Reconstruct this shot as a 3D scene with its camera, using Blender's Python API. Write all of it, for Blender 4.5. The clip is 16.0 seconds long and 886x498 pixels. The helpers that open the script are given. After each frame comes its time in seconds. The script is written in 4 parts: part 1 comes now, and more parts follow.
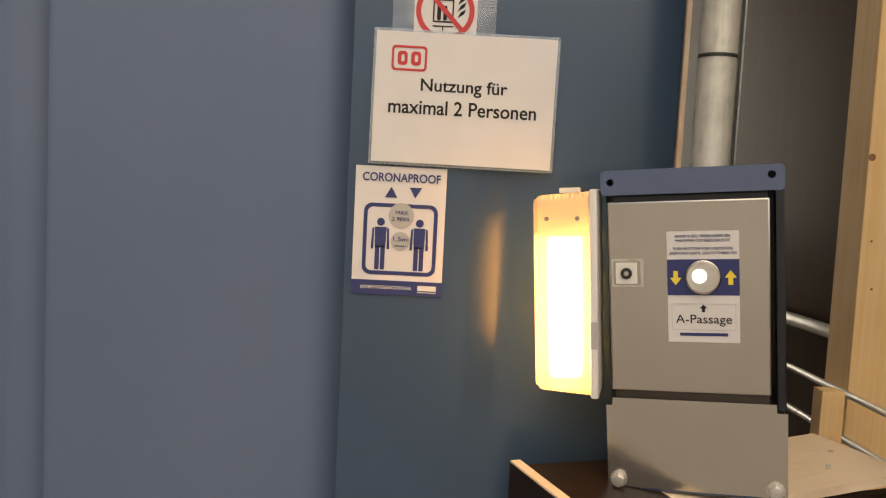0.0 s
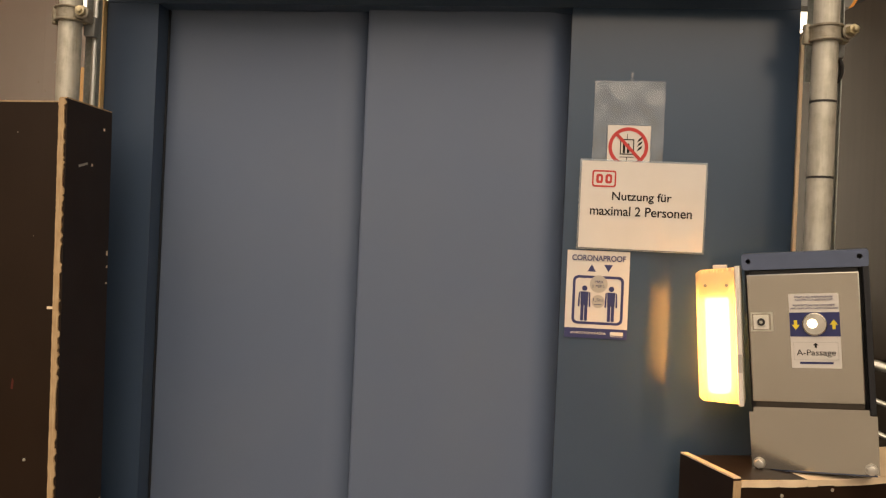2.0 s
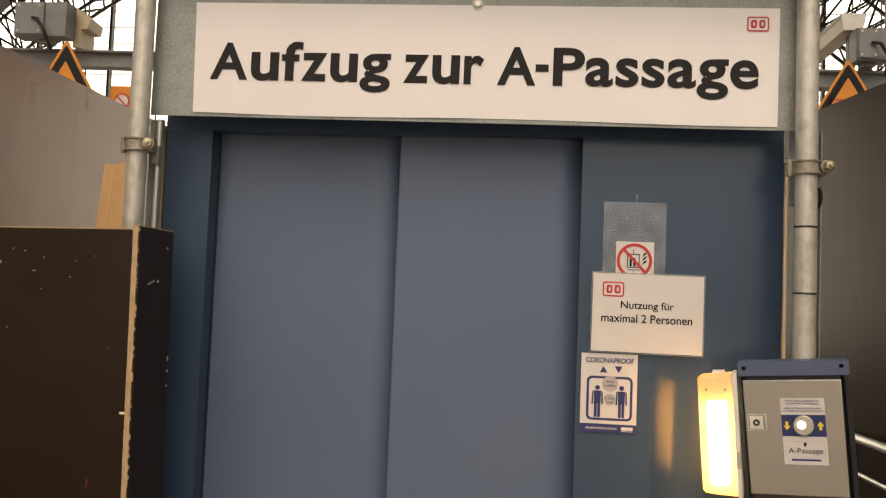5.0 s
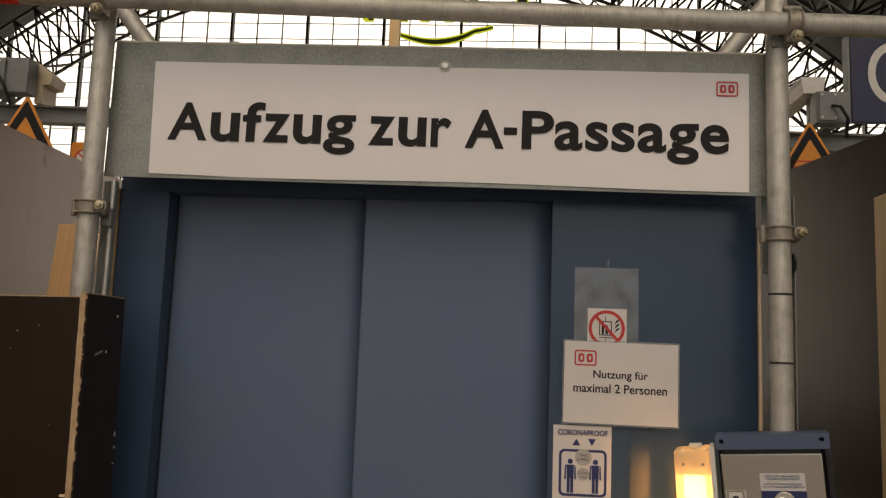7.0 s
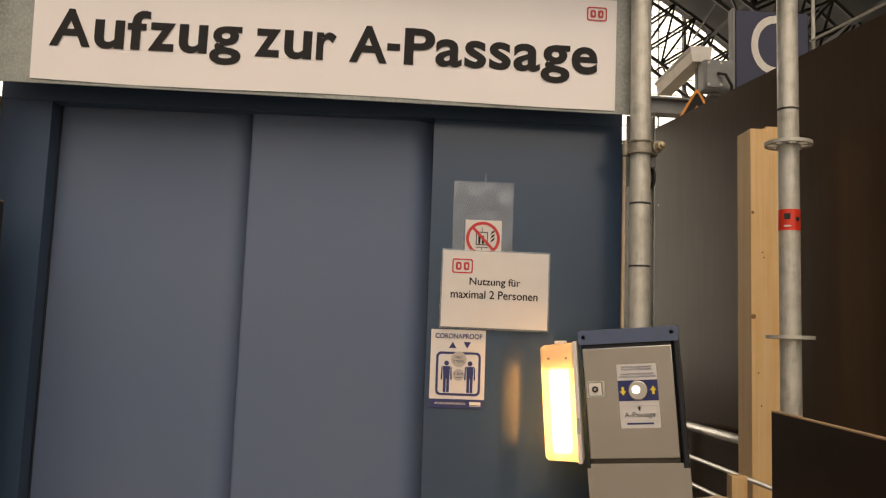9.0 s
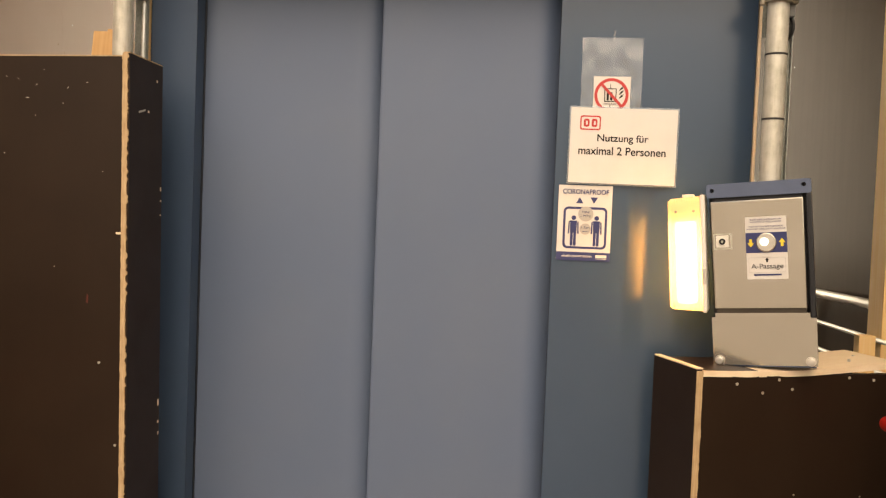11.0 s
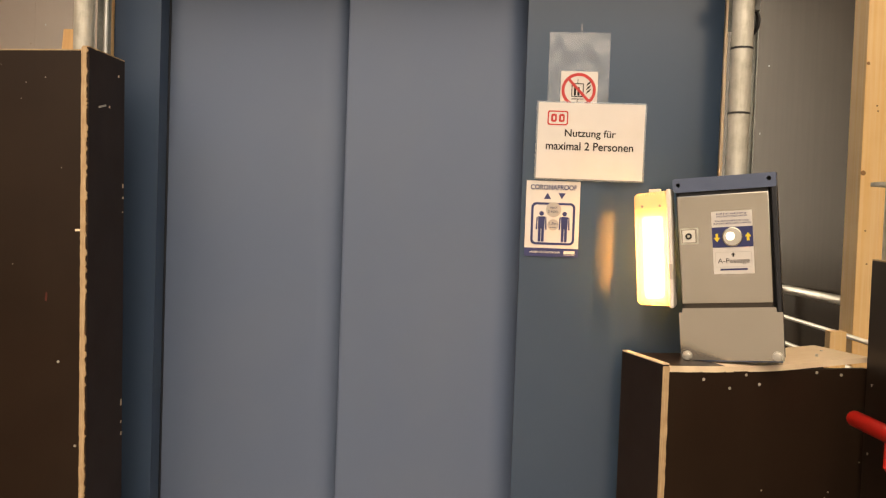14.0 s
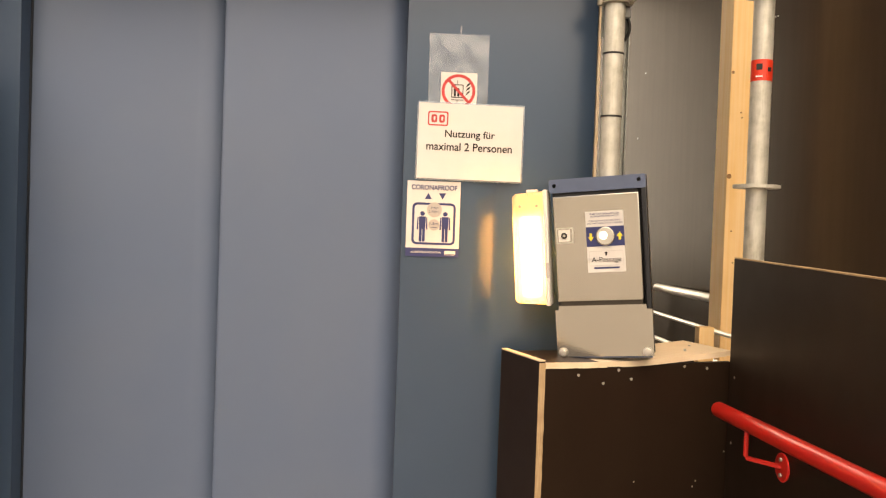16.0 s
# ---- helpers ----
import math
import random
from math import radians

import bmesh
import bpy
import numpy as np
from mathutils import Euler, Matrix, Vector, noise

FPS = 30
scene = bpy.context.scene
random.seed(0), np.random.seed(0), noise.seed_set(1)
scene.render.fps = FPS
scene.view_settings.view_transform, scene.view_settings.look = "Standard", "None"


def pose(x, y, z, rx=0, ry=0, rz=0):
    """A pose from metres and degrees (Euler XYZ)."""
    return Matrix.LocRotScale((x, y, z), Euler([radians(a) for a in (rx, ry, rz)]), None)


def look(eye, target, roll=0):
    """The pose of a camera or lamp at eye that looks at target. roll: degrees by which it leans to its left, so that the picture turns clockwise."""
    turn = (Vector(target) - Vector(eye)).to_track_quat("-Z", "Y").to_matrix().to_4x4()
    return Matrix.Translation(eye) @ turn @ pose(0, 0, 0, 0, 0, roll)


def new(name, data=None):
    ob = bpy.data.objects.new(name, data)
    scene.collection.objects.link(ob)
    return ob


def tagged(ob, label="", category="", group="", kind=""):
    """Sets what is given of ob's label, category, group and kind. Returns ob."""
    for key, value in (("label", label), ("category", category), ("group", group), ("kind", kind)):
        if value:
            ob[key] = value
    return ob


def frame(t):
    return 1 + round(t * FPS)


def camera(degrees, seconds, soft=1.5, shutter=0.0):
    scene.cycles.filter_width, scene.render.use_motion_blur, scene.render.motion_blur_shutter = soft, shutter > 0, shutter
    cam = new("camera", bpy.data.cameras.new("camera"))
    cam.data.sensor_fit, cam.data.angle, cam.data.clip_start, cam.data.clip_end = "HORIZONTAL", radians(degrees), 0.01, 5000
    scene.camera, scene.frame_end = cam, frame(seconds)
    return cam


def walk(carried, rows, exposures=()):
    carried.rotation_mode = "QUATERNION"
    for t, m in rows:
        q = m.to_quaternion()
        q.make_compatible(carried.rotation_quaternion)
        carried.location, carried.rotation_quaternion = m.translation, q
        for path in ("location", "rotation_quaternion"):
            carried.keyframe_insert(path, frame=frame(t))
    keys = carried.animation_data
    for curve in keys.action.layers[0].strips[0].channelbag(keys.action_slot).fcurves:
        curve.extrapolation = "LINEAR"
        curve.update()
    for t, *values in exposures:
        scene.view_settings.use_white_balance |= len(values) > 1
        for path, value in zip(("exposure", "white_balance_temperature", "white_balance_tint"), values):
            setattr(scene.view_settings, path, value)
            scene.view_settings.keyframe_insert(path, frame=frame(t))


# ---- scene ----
cam = camera(56.7, 16.0, soft=1.25)
PATH = [
    (0, (0.109, 0.007, 1.463), (0.124, 2.001, 1.31), 2.9),
    (0.5, (0.101, -0.218, 1.462), (-0.118, 1.767, 1.368), 2.6),
    (1, (0.08, -0.416, 1.48), (-0.258, 1.554, 1.428), 2.5),
    (1.5, (-0.057, -0.578, 1.477), (-0.369, 1.398, 1.461), 2.6),
    (2, (-0.112, -0.67, 1.476), (-0.335, 1.318, 1.479), 2.5),
    (2.5, (-0.041, -0.791, 1.445), (-0.159, 1.205, 1.466), 2.4),
    (3, (-0.071, -0.898, 1.432), (-0.113, 1.101, 1.461), 2.4),
    (3.5, (-0.184, -0.962, 1.422), (-0.195, 1.038, 1.45), 2.4),
    (4, (-0.212, -0.968, 1.465), (-0.291, 1.03, 1.496), 2.4),
    (4.5, (-0.177, -0.957, 1.553), (-0.377, 1.032, 1.609), 2.3),
    (4.7, (-0.183, -0.941, 1.6), (-0.388, 1.047, 1.68), 2.2),
    (6.8, (-0.2, -0.855, 1.684), (-0.364, 1.122, 1.9275), 2.1),
    (7, (-0.193, -0.843, 1.668), (-0.325, 1.135, 1.9185), 2.1),
    (7.5, (-0.157, -0.841, 1.613), (-0.168, 1.137, 1.8625), 2.05),
    (8, (-0.132, -0.862, 1.559), (-0.06, 1.113, 1.8075), 1.97),
    (8.2, (-0.123, -0.869, 1.541), (-0.04, 1.104, 1.7875), 2.0),
    (10.3, (-0.089, -0.976, 1.353), (-0.098, 1.023, 1.414), 2.1),
    (10.5, (-0.106, -0.979, 1.345), (-0.171, 1.02, 1.365), 2.2),
    (11, (-0.132, -0.999, 1.382), (-0.322, 0.991, 1.307), 2.2),
    (11.5, (-0.131, -1.008, 1.351), (-0.404, 0.972, 1.287), 2.3),
    (12, (-0.128, -1.013, 1.361), (-0.44, 0.961, 1.286), 2.3),
    (12.5, (-0.137, -1.014, 1.36), (-0.456, 0.959, 1.291), 2.3),
    (13, (-0.14, -1.013, 1.369), (-0.463, 0.959, 1.294), 2.2),
    (13.5, (-0.112, -0.994, 1.361), (-0.411, 0.982, 1.292), 2.2),
    (14, (-0.073, -0.973, 1.363), (-0.235, 1.019, 1.298), 2.0),
    (14.5, (-0.062, -0.959, 1.353), (-0.082, 1.04, 1.301), 2.1),
    (15, (-0.047, -0.958, 1.356), (-0.032, 1.041, 1.307), 2.1),
    (15.5, (-0.041, -0.954, 1.347), (0.005, 1.045, 1.305), 2.1),
    (16, (-0.029, -0.962, 1.355), (0.06, 1.036, 1.307), 2.0),
]
LIGHT = [(0, -0.08, 7900), (0.5, -0.12, 8450), (1, -0.01, 9250), (1.5, 0.27, 9200), (2, -0.05, 9500), (3, 0.13, 9700), (3.5, 0.24, 9700), (4.1, 0.21, 8900), (4.5, 0.19, 8350), (5.2, -0.26, 8250), (6.8, -0.89, 7800),
         (8.2, -0.86, 8100), (9.5, 0.14, 8600), (10.5, 0.37, 9500), (11, 0.54, 9400), (11.5, 0.39, 9250), (12.5, 0.38, 9350), (13.5, 0.36, 9400), (14.5, 0.44, 9400), (15, 0.53, 9300), (15.5, 0.77, 9100), (16, 0.74, 9100)]
walk(cam, [(t, look(eye, target, roll)) for t, eye, target, roll in PATH], [(t, stops, kelvin, 11 if t < 1 else 12 if 5 < t < 9 else 14) for t, stops, kelvin in LIGHT])

# ---- world, sun, exposure ----
world = bpy.data.worlds.new("sky")
scene.world = world
world.use_nodes = True
wn, wl = world.node_tree.nodes, world.node_tree.links
sky = wn.new("ShaderNodeTexSky")
sky.sky_type = "NISHITA"
sky.sun_disc = False
sky.sun_elevation, sky.sun_rotation = radians(57), radians(192)
sky.air_density, sky.dust_density = 1.0, 3.0
wn["Background"].inputs["Strength"].default_value = 0.15
wl.new(sky.outputs["Color"], wn["Background"].inputs["Color"])
sun = new("sun", bpy.data.lights.new("sun", "SUN"))
sun.data.energy, sun.data.angle, sun.data.color = 2.0, radians(90), (1.0, 0.90, 0.77)
sun.matrix_world = look((1.8, -8, 12.6), (0, 0, 0))


# ---- materials ----
def material(name, base, rough=0.5, metal=0.0, spot=None, spot_scale=4.0, spot_amount=0.5, grain=None, grain_scale=(40, 40, 40),
             grain_amount=0.3, bump=0.0, bump_scale=200.0, rough_var=0.0, coat=0.0, spec=0.5):
    """A surface with a base colour, broad stains towards spot, fine grain towards grain, and relief."""
    m = bpy.data.materials.new(name)
    m.use_nodes = True
    n, l = m.node_tree.nodes, m.node_tree.links
    b = n["Principled BSDF"]
    b.inputs["Roughness"].default_value = rough
    b.inputs["Metallic"].default_value = metal
    b.inputs["Coat Weight"].default_value = coat
    b.inputs["Specular IOR Level"].default_value = spec
    b.inputs["Coat Roughness"].default_value = 0.2
    where = n.new("ShaderNodeTexCoord").outputs["Object"]
    b.inputs["Base Color"].default_value = (*base, 1)
    colour = None

    def noise_at(scale, detail=6, stretch=None):
        t = n.new("ShaderNodeTexNoise")
        t.inputs["Scale"].default_value, t.inputs["Detail"].default_value = scale, detail
        if stretch:
            mp = n.new("ShaderNodeMapping")
            mp.inputs["Scale"].default_value = stretch
            l.new(where, mp.inputs["Vector"])
            l.new(mp.outputs["Vector"], t.inputs["Vector"])
        else:
            l.new(where, t.inputs["Vector"])
        return t.outputs["Fac"]

    def mixed(fac, low, high, amount, a, bcol):
        r = n.new("ShaderNodeMapRange")
        r.inputs["From Min"].default_value, r.inputs["From Max"].default_value = low, high
        r.inputs["To Max"].default_value = amount
        l.new(fac, r.inputs["Value"])
        x = n.new("ShaderNodeMix")
        x.data_type = "RGBA"
        l.new(r.outputs["Result"], x.inputs["Factor"])
        if a is None:
            x.inputs["A"].default_value = (*base, 1)
        else:
            l.new(a, x.inputs["A"])
        x.inputs["B"].default_value = (*bcol, 1)
        return x.outputs["Result"]

    if spot:
        colour = mixed(noise_at(spot_scale), 0.42, 0.72, spot_amount, colour, spot)
    if grain:
        colour = mixed(noise_at(1.0, 4, grain_scale), 0.4, 0.7, grain_amount, colour, grain)
    if colour:
        l.new(colour, b.inputs["Base Color"])
    if rough_var:
        r = n.new("ShaderNodeMapRange")
        r.inputs["To Min"].default_value, r.inputs["To Max"].default_value = rough - rough_var, rough + rough_var
        l.new(noise_at(spot_scale * 1.7), r.inputs["Value"])
        l.new(r.outputs["Result"], b.inputs["Roughness"])
    if bump:
        k = n.new("ShaderNodeBump")
        k.inputs["Strength"].default_value, k.inputs["Distance"].default_value = bump, 0.002
        l.new(noise_at(bump_scale, 3), k.inputs["Height"])
        l.new(k.outputs["Normal"], b.inputs["Normal"])
    return m


def glow(name, colour, strength):
    m = bpy.data.materials.new(name)
    m.use_nodes = True
    b = m.node_tree.nodes["Principled BSDF"]
    b.inputs["Base Color"].default_value = (*colour, 1)
    b.inputs["Emission Color"].default_value = (*colour, 1)
    b.inputs["Emission Strength"].default_value = strength
    return m


def clear(name, tint, see, rough=0.15, gloss=0.08, body=(0.8, 0.8, 0.8), lets=0.5):
    """Thin see-through sheet: part transparent, part milky, with a sheen."""
    m = bpy.data.materials.new(name)
    m.use_nodes = True
    n, l = m.node_tree.nodes, m.node_tree.links
    n.remove(n["Principled BSDF"])
    tr, di, tl, gl = (n.new("ShaderNodeBsdf" + k) for k in ("Transparent", "Diffuse", "Translucent", "Glossy"))
    tr.inputs["Color"].default_value = (*tint, 1)
    di.inputs["Color"].default_value = (*body, 1)
    tl.inputs["Color"].default_value = (*body, 1)
    gl.inputs["Roughness"].default_value = rough
    a, b, c = (n.new("ShaderNodeMixShader") for _ in range(3))
    a.inputs["Fac"].default_value, b.inputs["Fac"].default_value, c.inputs["Fac"].default_value = lets, see, gloss
    l.new(di.outputs[0], a.inputs[1]), l.new(tl.outputs[0], a.inputs[2])
    l.new(a.outputs[0], b.inputs[1]), l.new(tr.outputs[0], b.inputs[2])
    l.new(b.outputs[0], c.inputs[1]), l.new(gl.outputs[0], c.inputs[2])
    l.new(c.outputs[0], n["Material Output"].inputs["Surface"])
    return m


BLUE = material("lift_blue_paint", (0.036, 0.066, 0.112), 0.21, spec=0.46, coat=0.12, spot=(0.042, 0.074, 0.120), spot_scale=3, bump=0.06, bump_scale=420, rough_var=0.03)
POSTBLUE = material("satin_blue_paint", (0.036, 0.065, 0.112), 0.45, spec=0.35, spot=(0.042, 0.072, 0.120), spot_scale=3, bump=0.06, bump_scale=420, rough_var=0.05)
LEAF = material("door_grey_paint", (0.094, 0.133, 0.210), 0.40, spot=(0.109, 0.145, 0.213), spot_scale=2.2, spot_amount=0.7, bump=0.06, bump_scale=500, rough_var=0.07)
FILM = material("film_faced_plywood", (0.0205, 0.0115, 0.0072), 0.44, spec=0.22, spot=(0.029, 0.0172, 0.0108), spot_scale=5, spot_amount=0.6,
                grain=(0.028, 0.018, 0.012), grain_scale=(60, 60, 3), grain_amount=0.10, bump=0.05, bump_scale=300, rough_var=0.1)
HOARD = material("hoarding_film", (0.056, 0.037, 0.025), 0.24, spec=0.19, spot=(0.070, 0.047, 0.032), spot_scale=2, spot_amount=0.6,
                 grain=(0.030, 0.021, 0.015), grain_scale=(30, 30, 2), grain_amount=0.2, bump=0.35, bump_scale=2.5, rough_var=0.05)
# Hoarding film paler than HOARD: stronger light on the west side, in its colour.
LITHOARD = material("lit_hoarding_film", (0.40, 0.262, 0.20), 0.30, spec=0.4, spot=(0.45, 0.30, 0.23), spot_scale=2, spot_amount=0.6,
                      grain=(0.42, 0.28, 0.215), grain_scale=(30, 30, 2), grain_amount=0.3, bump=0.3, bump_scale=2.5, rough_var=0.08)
OFFCUT = material("orange_plywood", (0.62, 0.37, 0.165), 0.7, spot=(0.48, 0.26, 0.11), spot_scale=8, grain=(0.68, 0.44, 0.22), grain_scale=(70, 70, 2), grain_amount=0.7, bump=0.2, bump_scale=200)
PLYEDGE = material("plywood_edge", (0.46, 0.31, 0.17), 0.8, spot=(0.30, 0.18, 0.09), spot_scale=30, spot_amount=0.6, grain=(0.62, 0.47, 0.30), grain_scale=(300, 300, 20), grain_amount=0.6, bump=0.5, bump_scale=300)
BARE = material("bare_plywood", (0.84, 0.67, 0.47), 0.7, spot=(0.74, 0.55, 0.36), spot_scale=9, grain=(0.88, 0.73, 0.55), grain_scale=(12, 160, 60), grain_amount=0.6, bump=0.2, bump_scale=260)
PINE = material("pine_timber", (0.83, 0.54, 0.245), 0.65, spot=(0.71, 0.42, 0.16), spot_scale=7, spot_amount=0.5, grain=(0.86, 0.63, 0.36), grain_scale=(70, 70, 1.8), grain_amount=0.8, bump=0.2, bump_scale=180)
KNOT = material("pine_knot", (0.24, 0.11, 0.04), 0.6, spot=(0.33, 0.17, 0.07), spot_scale=90)
GALV = material("galvanised_steel", (0.51, 0.495, 0.425), 0.46, 0.30, spot=(0.28, 0.265, 0.21), spot_scale=30, spot_amount=0.75, grain=(0.62, 0.60, 0.55), grain_scale=(150, 150, 22), grain_amount=0.5, bump=0.25, bump_scale=160, rough_var=0.1)
GALVSHEET = material("galvanised_sheet", (0.27, 0.285, 0.262), 0.5, 0.40, spot=(0.165, 0.176, 0.162), spot_scale=13, spot_amount=0.8, grain=(0.41, 0.425, 0.40), grain_scale=(150, 150, 110), grain_amount=0.55, bump=0.12, bump_scale=200, rough_var=0.1)
CLAMPSTEEL = material("dull_clamp_steel", (0.34, 0.31, 0.25), 0.45, 0.4, spot=(0.20, 0.175, 0.13), spot_scale=60, spot_amount=0.8, bump=0.3, bump_scale=220)
STEEL = material("brushed_stainless", (0.52, 0.485, 0.43), 0.22, 1.0, spot=(0.44, 0.405, 0.35), spot_scale=5, spot_amount=0.6, grain=(0.60, 0.56, 0.50), grain_scale=(6, 6, 500), grain_amount=0.2, bump=0.015, bump_scale=600, rough_var=0.02)
CHROME = material("zinc_bolt", (0.66, 0.63, 0.58), 0.32, 0.7, spot=(0.48, 0.45, 0.40), spot_scale=60)
BRASSY = material("yellowed_zinc", (0.52, 0.45, 0.30), 0.35, 0.7, spot=(0.36, 0.29, 0.17), spot_scale=70)
RAILSTEEL = material("polished_rail", (0.72, 0.70, 0.66), 0.28, 0.55, spot=(0.55, 0.54, 0.50), spot_scale=20)
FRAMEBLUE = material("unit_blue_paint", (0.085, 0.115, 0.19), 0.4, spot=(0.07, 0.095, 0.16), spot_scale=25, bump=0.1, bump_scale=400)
# Own dark of side flange and seal; gap shade on plate and housing.
DARKBLUE = material("unit_dark_side_gap_shade", (0.007, 0.008, 0.012), 0.4, spot=(0.012, 0.014, 0.019), spot_scale=20)
BLACK = material("black_rubber", (0.012, 0.012, 0.012), 0.6, spot=(0.02, 0.02, 0.02), spot_scale=40)
PAPER = material("white_paper", (0.66, 0.63, 0.60), 0.55, spot=(0.61, 0.58, 0.545), spot_scale=12, spot_amount=0.5, bump=0.05, bump_scale=30, coat=0.25)
BANNER = material("banner_film", (0.82, 0.785, 0.765), 0.45, spot=(0.78, 0.745, 0.725), spot_scale=5, spot_amount=0.5, bump=0.04, bump_scale=20)
INK = material("black_print", (0.012, 0.011, 0.011), 0.85)
NAVY = material("navy_print", (0.022, 0.030, 0.125), 0.45)
RED = material("red_print", (0.52, 0.035, 0.035), 0.5)
DULLRED = material("dull_red_paint", (0.10, 0.018, 0.012), 0.5)
GREYDOT = material("grey_print", (0.42, 0.40, 0.37), 0.55)
YELLOW = material("yellow_print", (0.80, 0.62, 0.06), 0.5)
REDPAINT = material("red_gloss_paint", (0.74, 0.026, 0.022), 0.30, spot=(0.64, 0.020, 0.018), spot_scale=12, bump=0.05, bump_scale=120, coat=0.4)
REDTAPE = material("red_tape", (0.72, 0.045, 0.02), 0.4, spot=(0.60, 0.03, 0.015), spot_scale=25)
ORANGE = material("orange_sign", (0.72, 0.26, 0.025), 0.5, spot=(0.62, 0.21, 0.02), spot_scale=8)
SIGNBLUE = material("platform_sign_blue", (0.012, 0.016, 0.055), 0.4, spot=(0.016, 0.02, 0.06), spot_scale=5)
OFFWHITE = material("off_white_plastic", (0.72, 0.69, 0.63), 0.5, spot=(0.60, 0.56, 0.49), spot_scale=18)
DULLCREAM = material("yellowed_plastic", (0.62, 0.52, 0.36), 0.45, spot=(0.50, 0.38, 0.22), spot_scale=9, spot_amount=0.6)
GAPSHADE = material("gap_shade_brown", (0.055, 0.043, 0.032), 0.4, 0.3, spot=(0.075, 0.06, 0.046), spot_scale=20)
GREYBOX = material("grey_cast_housing", (0.22, 0.225, 0.22), 0.55, 0.2, spot=(0.16, 0.16, 0.155), spot_scale=14)
ROOFSTEEL = material("dark_roof_steel", (0.030, 0.029, 0.027), 0.6, spot=(0.045, 0.043, 0.04), spot_scale=1)
ROOFSKIN = material("dark_roof_boarding", (0.028, 0.026, 0.024), 0.8, spot=(0.04, 0.037, 0.034), spot_scale=0.5)
CONCRETE = material("platform_concrete", (0.46, 0.44, 0.41), 0.8, spot=(0.38, 0.36, 0.335), spot_scale=2, grain=(0.52, 0.50, 0.47), grain_scale=(90, 90, 90), bump=0.3, bump_scale=120)
DARKGREEN = material("dark_green_sign", (0.04, 0.065, 0.03), 0.5, spot=(0.07, 0.10, 0.03), spot_scale=30)
NEON = glow("yellow_neon", (0.70, 0.80, 0.05), 1.1)
SKYGLOW = glow("bright_sky_backdrop", (1.0, 0.985, 0.95), 2.6)
TUBE = glow("lamp_tube", (1.0, 0.62, 0.26), 24.0)
BUTTONLIGHT = glow("button_light", (1.0, 0.95, 0.86), 2.2)
DIFFUSER = clear("frosted_diffuser", (1.0, 0.93, 0.80), 0.24, 0.2, 0.06, (0.90, 0.74, 0.50), 0.38)
TAPE = clear("clear_tape", (0.97, 0.98, 0.99), 0.93, 0.2, 0.05, (0.68, 0.72, 0.76), 0.3)
BAG = clear("clear_plastic_sleeve", (0.93, 0.95, 0.97), 0.82, 0.14, 0.12, (0.68, 0.72, 0.76), 0.3)


# ---- mesh helpers ----
def cuboid(sx, sy, sz, at=(0, 0, 0), bevel=0.0, turn=None, bm=None, segments=2):
    """A box with its middle at at."""
    own = bmesh.new()
    bmesh.ops.create_cube(own, size=1.0, matrix=Matrix.Diagonal((sx, sy, sz, 1)))
    if bevel:
        bmesh.ops.bevel(own, geom=own.edges[:], offset=bevel, segments=segments, profile=0.6, affect="EDGES")
        own.normal_update()
        for f in own.faces:
            if max(abs(c) for c in f.normal) > 0.9995:
                for e in f.edges:
                    e.smooth = False
    own.transform(Matrix.Translation(at) @ (turn or Matrix()))
    if bm is None:
        return own
    return joined(bm, own)


def joined(bm, own):
    me = bpy.data.meshes.new("tmp")
    own.to_mesh(me)
    own.free()
    bm.from_mesh(me)
    bpy.data.meshes.remove(me)
    return bm


def span(x0, x1, y0, y1, z0, z1, bevel=0.0, bm=None):
    return cuboid(x1 - x0, y1 - y0, z1 - z0, ((x0 + x1) / 2, (y0 + y1) / 2, (z0 + z1) / 2), bevel, None, bm)


def rod(a, b, r, sides=20, bm=None, r2=None, bevel=0.0):
    """A round bar from a to b."""
    a, b = Vector(a), Vector(b)
    own = bmesh.new()
    bmesh.ops.create_cone(own, cap_ends=True, segments=sides, radius1=r, radius2=r if r2 is None else r2, depth=(b - a).length)
    if bevel:
        rims = [e for e in own.edges if e.calc_face_angle(0) > 1.0]
        bmesh.ops.bevel(own, geom=rims, offset=bevel, segments=3, profile=0.5, affect="EDGES")
    own.transform(Matrix.Translation((a + b) / 2) @ (b - a).to_track_quat("Z", "Y").to_matrix().to_4x4())
    if bm is None:
        return own
    return joined(bm, own)


def pipe_along(points, r, sides=10, bm=None):
    """A round tube that follows points."""
    pts = [Vector(p) for p in points]
    own = bmesh.new()
    rings = []
    up = Vector((0.13, 0.21, 0.97)).normalized()
    for i, p in enumerate(pts):
        d = (pts[min(i + 1, len(pts) - 1)] - pts[max(i - 1, 0)]).normalized()
        u = d.cross(up).normalized()
        v = d.cross(u)
        rings.append([own.verts.new(p + r * (math.cos(2 * math.pi * k / sides) * u + math.sin(2 * math.pi * k / sides) * v)) for k in range(sides)])
    for ra, rb in zip(rings, rings[1:]):
        for k in range(sides):
            own.faces.new((ra[k], ra[(k + 1) % sides], rb[(k + 1) % sides], rb[k]))
    own.faces.new(rings[0][::-1])
    own.faces.new(rings[-1])
    bmesh.ops.recalc_face_normals(own, faces=own.faces[:])
    if bm is None:
        return own
    return joined(bm, own)


